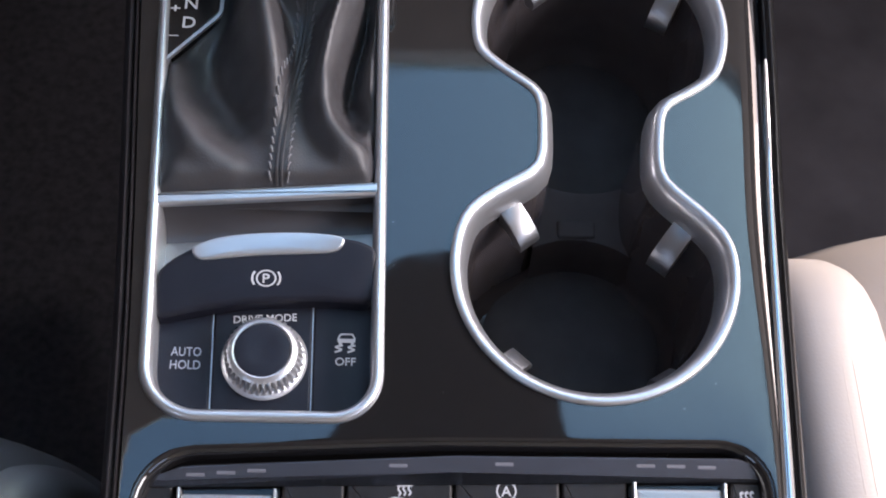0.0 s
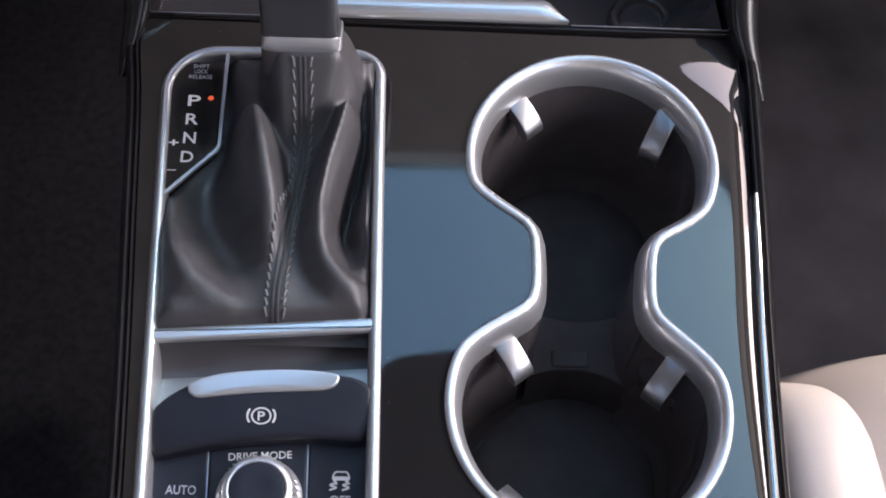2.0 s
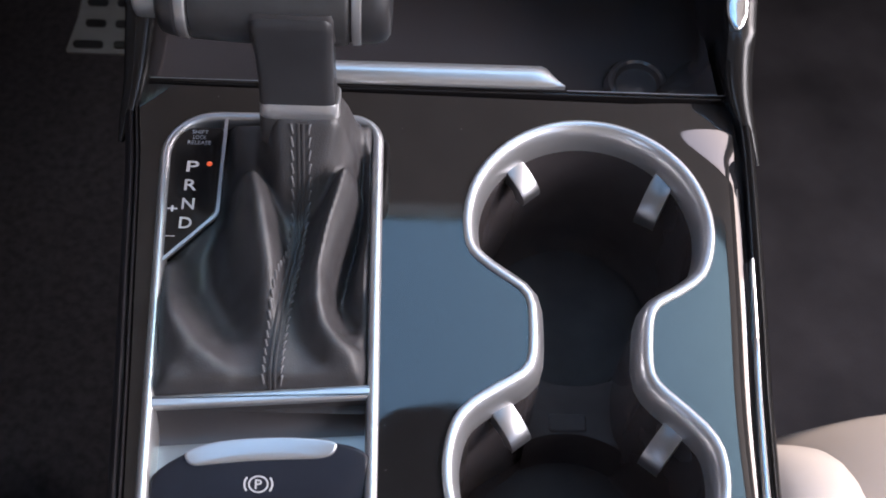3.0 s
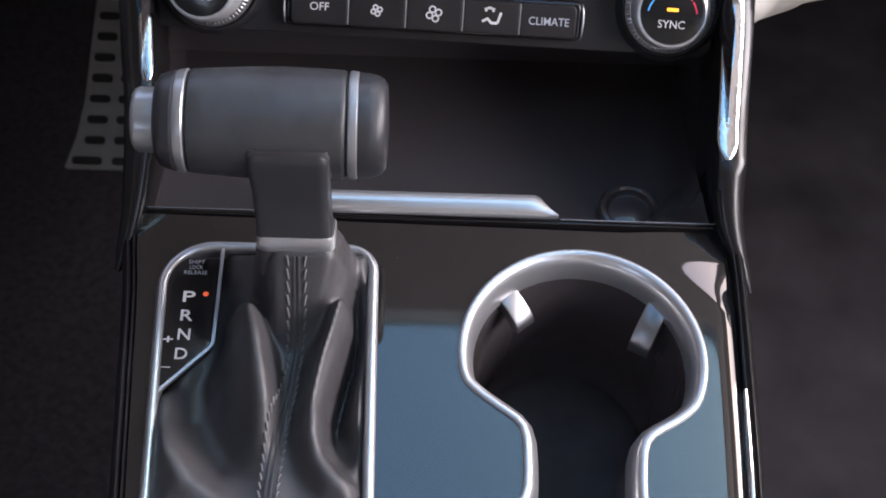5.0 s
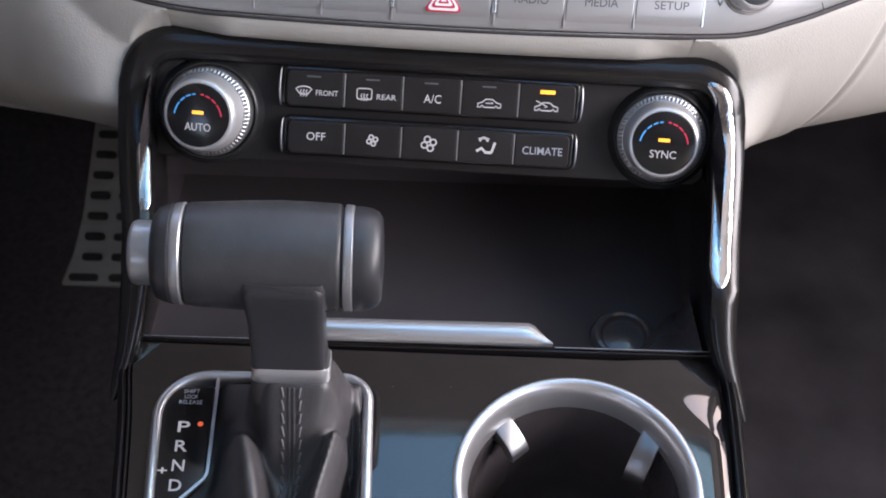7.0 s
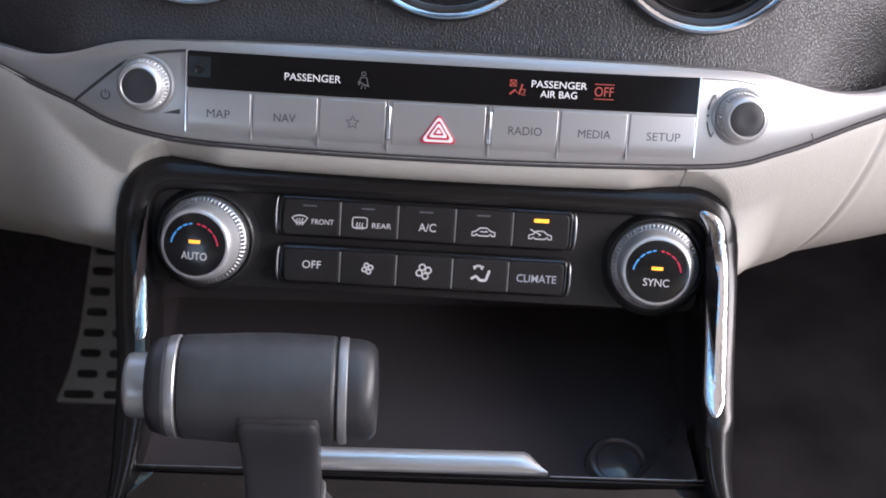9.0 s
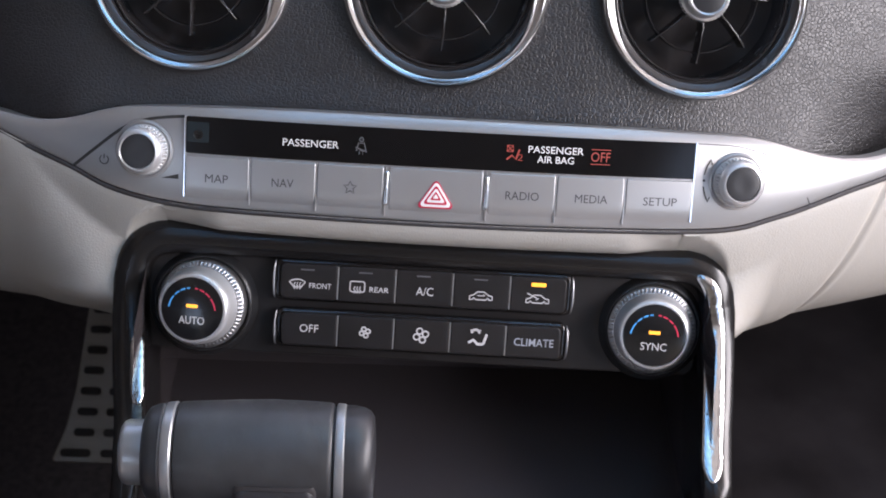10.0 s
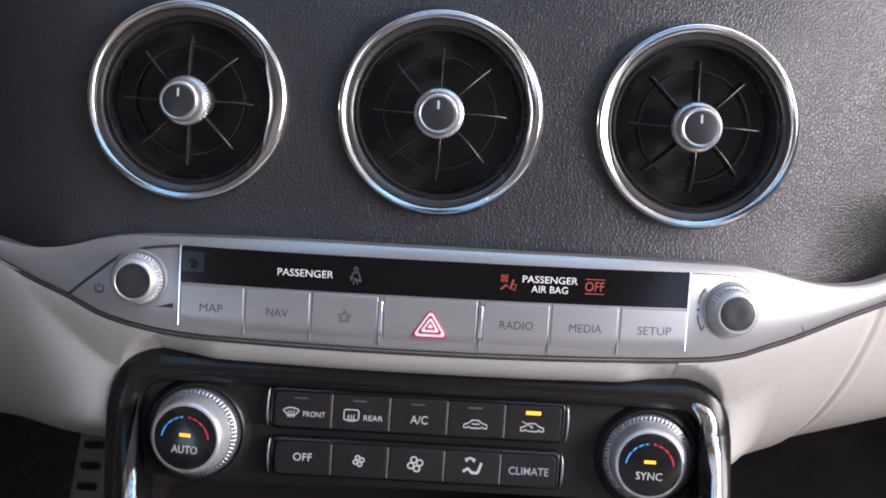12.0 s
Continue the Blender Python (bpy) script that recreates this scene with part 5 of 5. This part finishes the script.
def fold_height(u, v):
    k = 2.0
    s = max(0.0, min(1.0, (v - 28) / 29))
    half = 5.0 + 13.0 * s ** 0.6
    axis = -53.5 + 3.3 * s
    sleeve = -8 + (9 + 33 * s) * ease((v - 22) / 10) / (1 + (abs(u - axis) / half) ** 8)
    folds = [-4.0, sleeve,
             # pleat beside the sleeve on the driver's side: long gentle flank outwards, steep flank to the seam
             ridge(u, v, [(-72.5, 46), (-70.5, 39), (-67.5, 27), (-64.6, 12), (-62.6, 2), (-62.6, -8), (-63.5, -20)], [14, 25, 26, 24, 21, 15, 7], [6, 9, 12, 13, 12, 10, 9], [4.4, 5.4, 6.2, 6.4, 6, 6.6, 8], 3.2),
             # pleat on the passenger side: soft flank to the seam, sharp lip over the hollow, hooking round below it
             ridge(u, v, [(-34.5, 48), (-34.6, 41), (-39.0, 21), (-42.6, 2), (-43.8, -10), (-41.6, -19), (-35, -27.5), (-24, -33)], [14, 27, 25, 21, 17.5, 15, 13, 11], [5, 7, 8, 7.5, 7.5, 8, 9, 9], [4.2, 4.6, 5.0, 5.0, 5.0, 5.0, 5, 6], 4.0),
             # swell along the driver-side edge
             ridge(u, v, [(-104, 12), (-103, -2), (-99, -14), (-90, -27), (-77, -38)], [8, 10, 12, 12, 9], [5, 6, 8, 10, 11], [7, 8, 10, 10, 10]),
             ridge(u, v, [(-54, 14), (-57, -6), (-59.5, -42)], [2, 5, 8], [7, 10, 15]),
             ridge(u, v, [(-94, -41), (-60, -42), (-28, -40)], [9, 8, 9], [12, 11, 12]),
             ridge(u, v, [(-26, 76), (-25, 30), (-24.0, -24)], [10, 10, 9], [3.8, 3.6, 3.6]),
             ridge(u, v, [(-82, 74), (-55, 76), (-30, 74)], [4, 4, 4], [6, 6, 6])]
    h = k * math.log(sum(math.exp(f / k) for f in folds)) - k * 0.7
    h -= ridge(u, v, [(-82, 58), (-87, 42), (-90, 20), (-88, 4), (-79, -14)], [6, 12, 13, 12, 7], [6, 8, 10, 11, 10])
    h -= ridge(u, v, [(-29, 62), (-28.6, 44), (-30.4, 30), (-34.4, 14), (-36, 2), (-31, -12)], [10, 16, 19, 20, 17, 8], [2.6, 3.0, 3.8, 4.6, 5.2, 6])
    h += 0.25 * noise.noise(Vector((u / 7, v / 11, 3))) + 0.6 * noise.noise(Vector((u / 22, v / 30, 9)))
    window = max((u + 105.5) * 0.738 - (v - 11) * 0.674, u + 84.0)
    edge = min(u + 105.5, -23.5 - u, v + 44 - (u + 62) * 0.08, 79 - v, window)
    return -6 + (h + 6) * (1 - math.exp(-max(0.0, edge) / 2.6))


GU, GV = [-106 + 0.8 * k for k in range(104)], [-48 + 0.85 * k for k in range(150)]
SHEET = np.array([[fold_height(u, v) for u in GU] for v in GV])
for _ in range(7):
    _p = np.pad(SHEET, 1, mode="edge")
    SHEET = (2 * SHEET + _p[:-2, 1:-1] + _p[2:, 1:-1] + _p[1:-1, :-2] + _p[1:-1, 2:]) / 6


def gaiter_height(u, v):
    """Height of the relaxed leather at a point."""
    x, y = min(max((u + 106) / 0.8, 0), 102.99), min(max((v + 48) / 0.85, 0), 148.99)
    i, j = int(x), int(y)
    fx, fy = x - i, y - j
    return float((SHEET[j, i] * (1 - fx) + SHEET[j, i + 1] * fx) * (1 - fy) + (SHEET[j + 1, i] * (1 - fx) + SHEET[j + 1, i + 1] * fx) * fy)


def gaiter():
    return grid(lambda u, v: (u, v, gaiter_height(u, v)), GU, GV)


boot = part("gaiter", gaiter(), LEATHER, lever, "black folded leather gaiter")


def stitches(pts, pitch=4.3):
    """Even stitch spans along a line: pairs of start and end points."""
    path = [Vector(p) for p in smooth_path(pts, 40)]
    run = [0.0]
    for a, b in zip(path, path[1:]):
        run.append(run[-1] + (b - a).length)

    def spot(s):
        for k in range(len(path) - 1):
            if run[k + 1] >= s:
                return path[k].lerp(path[k + 1], (s - run[k]) / max(1e-9, run[k + 1] - run[k]))
        return path[-1]
    return [(spot(k * pitch), spot(k * pitch + pitch * 0.74)) for k in range(int(run[-1] / pitch))]


def seam_line(dx):
    return [(-52.5 + dx, 56), (-52.2 + dx, 44), (-52.2 + dx * 0.95, 34), (-52.8 + dx * 0.85, 24), (-54.0 + dx * 0.85, 12), (-57.0 + dx, -8), (-58.6 + dx, -28), (-58.9 + dx, -44)]


for side in (-1, 1):
    for a, b in stitches(seam_line(3.4 * side), 3.5):
        pts = []
        for s in (0.0, 0.3, 0.7, 1.0):
            q = a.lerp(b, s)
            u, v = q.x + 0.8 * side * (0.5 - s), q.y
            pts.append((u, v, gaiter_height(u, v) + (0.0 if s in (0.0, 1.0) else 0.75)))
        part("stitch", tube(pts, 0.45, 6), STITCH, boot)
for dx in (-0.9, 0.9):
    _seam = smooth_path(seam_line(dx), 10)
    part("seam", tube([(u, v, gaiter_height(u, v) + 0.1) for u, v in _seam], 0.6, 6), LEATHER, boot)

# neck, collar and knob; the knob lies across the car
def section(cx, cv, ch, w, d, tilt, r=0.3, n=28):
    """A rounded slab section across the lever's axis."""
    out = []
    for k in range(n):
        a = 2 * math.pi * k / n
        c, s = math.cos(a), math.sin(a)
        x = w / 2 * math.copysign(abs(c) ** r, c)
        y = d / 2 * math.copysign(abs(s) ** r, s)
        out.append((cx + x, cv + y * math.cos(tilt), ch + y * math.sin(tilt) * -1))
    return out


TILT_NECK = radians(30)
def slab(rows, r=0.3):
    """Sections given by their driver-side line: (v, h, width, depth)."""
    bm = bmesh.new()
    return skin(bm, [section(cx, v + d / 2 * math.cos(TILT_NECK), h - d / 2 * math.sin(TILT_NECK), w, d, TILT_NECK, r) for cx, v, h, w, d in rows], cap0=True, cap1=True)


part("gaiter_top", slab([(-53, 53.5, 20, 32, 28), (-53, 55.5, 26, 32, 26), (-53, 57.4, 31, 32, 24), (-53, 58.4, 33.4, 30.4, 22)], 0.42), LEATHER, lever, "leather gaiter collar")
part("collar", slab([(-53, 57.6, 31.6, 29.6, 21), (-53, 57.5, 32.4, 31.0, 22.2), (-53, 59.4, 37.0, 30.8, 22.2), (-53, 59.9, 37.8, 29.8, 21.4)]), SATIN, lever, "satin metal collar")
part("neck", slab([(-53.6, 60.0, 37.4, 29.2, 20), (-54.0, 63.6, 46, 28.8, 20), (-54.6, 67.2, 56, 29.4, 22), (-55.0, 68.9, 64, 30.6, 24), (-55.2, 70.2, 69.4, 31.4, 26), (-55.2, 71.1, 71.8, 31.0, 26), (-55.2, 72.4, 73.2, 29.4, 25)], 0.24), SOFT_BLACK, lever, "black plastic lever neck")
part("neck_gap", slab([(-55.0, 70.4, 62, 32.2, 24), (-55.2, 71.7, 69.4, 33.2, 26), (-55.2, 72.4, 72.6, 33.0, 26), (-55.2, 73.4, 74.6, 31.6, 25)], 0.24), DEEP, lever, "dark gap round the neck cap")
ACROSS = Matrix.Translation((0, 93.9, 65.7)) @ Matrix.Rotation(radians(90), 4, "Y")


def turned(profile, name, material, label="", host=None):
    """Turned about the knob's axis; profile in (radius, x)."""
    bm = lathe([(r, x) for r, x in profile], 72, cap0=True, cap1=True)
    return part(name, bm, material, host or lever, label, m=ACROSS)


knob = turned([(18.2, -93.2), (19.6, -92.9), (19.9, -92.2), (20.4, -84), (21.2, -70), (21.6, -58), (21.4, -46), (21.0, -36.0), (20.8, -34.9), (20.3, -34.3), (18.4, -34.0)], "knob", KNOB_LEATHER, "smooth black leather-wrapped knob")
turned([(18.2, -98.4), (19.0, -98.2), (19.5, -97.6), (19.9, -94.6), (19.4, -94.0), (18.4, -93.8)], "knob_ring", SILVER, "satin metal ring", knob)
turned([(19.6, -33.2), (20.5, -33.0), (20.8, -32.4), (20.6, -30.0), (20.1, -29.5), (19.2, -29.3)], "knob_ring", SILVER, "satin metal ring", knob)
for x in (-93.8, -33.6, -98.6, -29.4):
    turned([(18.0, x - 0.5), (19.3, x - 0.5), (19.3, x + 0.5), (18.0, x + 0.5)], "groove", DEEP, "", knob)
turned([(13.0, -106.0), (15.2, -105.8), (17.4, -104.4), (18.6, -101.6), (19.2, -98.4)], "end_cap", SOFT_BLACK, "black end cap", knob)
turned([(20.2, -29.4), (20.1, -26), (19.5, -22.6), (18.1, -20.0), (15.8, -18.5), (8, -18.0), (0.6, -17.8)], "end_cap", SOFT_BLACK, "black end cap", knob)
turned([(10.6, -114.8), (11.9, -114.0), (12.5, -112.4), (12.6, -105.4), (12.0, -104.8)], "release_button", SILVER, "satin metal release button", knob)

# ---- accelerator pedal ----
PEDAL = pose(-0.208, 0.6335, 0.2664, 45, 0, 0)
pedal = thing("accelerator_pedal", "brushed aluminium accelerator pedal with rubber pads", "pedal", PEDAL)
part("plate", plate(round_poly([(-19, -6), (34, -6), (44, 120), (2, 120), (-6, 40), (-11, 16)], [2, 3, 5, 5, 60, 30], 6), -4, -1.6, 1.0, 3), ALU, pedal, "brushed aluminium pedal plate")
for k in range(9):
    v = 13.2 * k
    cx, w = ((-4, 19) if k == 0 else (1.0 + 1.35 * (k - 1), 13.0))
    part("rubber_pad", plate(rect(w, 5.0, 2.3, 4, cx=cx, cy=v), -2.5, 0.2, 0.8, 3), RUBBER, pedal)
    part("rubber_pad", plate(rect(13, 5.0, 2.3, 4, cx=18.5 + 1.2 * k, cy=v), -2.5, 0.2, 0.8, 3), RUBBER, pedal)
part("arm", tube([(12, 50, -15), (14, 110, -18), (16, 230, -20), (18, 470, -40), (18, 640, -160)], 9, 8), RUBBER, pedal, "black pedal arm")

# ---- front seats ----
def seat_cushion(x0, side, nose, inner, crease, label):
    t = thing("front_seat", label, "car seat", None, "front seats")

    def top_at(top, start, y):
        return 200 + (top - 200) * math.sqrt(max(0.0, 1 - (1 - min(1, max(0.0, start - y) / 90)) ** 2))

    def roll(edges, top, start, soft):
        """A padded roll between two side lines, x0 + side * edges(y)."""
        loops = []
        for k in range(44):
            y = start - 90 * (k / 12) ** 2 if k <= 12 else start - 90 - 18 * (k - 12)
            crest = top_at(top, y=y, start=start)
            a, b = edges(y)
            mid, w = (a + b) / 2, b - a
            lp = [(x0 + side * a, y, 90)]
            for j in range(1, 28):
                t_ = math.pi * j / 28
                lp.append((x0 + side * (mid - math.copysign(abs(math.cos(t_)) ** 0.7, math.cos(t_)) * w / 2), y, 120 + (crest - 120) * math.sin(t_) ** soft))
            lp.append((x0 + side * b, y, 90))
            loops.append(lp)
        return skin(bmesh.new(), loops, closed=False, cap0=True)

    part("side_bolster", roll(lambda y: (inner, crease + 0.02 * (nose - y)), 380, nose, 0.34), SEAT, t, "ivory leather side bolster")
    part("cushion", roll(lambda y: (crease - 1 + 0.02 * (nose - y), 450), 372, nose + 26, 0.3), SEAT, t, "ivory leather seat cushion")
    part("front_roll", roll(lambda y: (inner + 18, 440), 362, nose + 36, 0.6), SEAT, t, "ivory leather roll along the cushion front")

    def bolster_height(dx, y):
        outer = crease + 0.02 * (nose - y)
        c = abs((inner + outer) / 2 - dx) * 2 / (outer - inner)
        return 120 + (top_at(380, nose, y) - 120) * (1 - c ** (2 / 0.7)) ** 0.17

    for dx in ((inner + crease) / 2, (inner + crease) / 2 + 4.5):
        ys = [nose - 84 - 9 * j for j in range(25)]
        part("seam", tube([(x0 + side * dx, y, bolster_height(dx, y) - 0.3 - 2.5 * max(0.0, 1 - (ys[0] - y) / 20)) for y in ys], 0.3, 6), SEAT, t)
    return t


seat_cushion(150, 1, 341, -24, 50, "ivory leather passenger seat with stitched bolster")
seat_cushion(-150, -1, 232, -6, 34, "ivory leather driver seat in the shade")
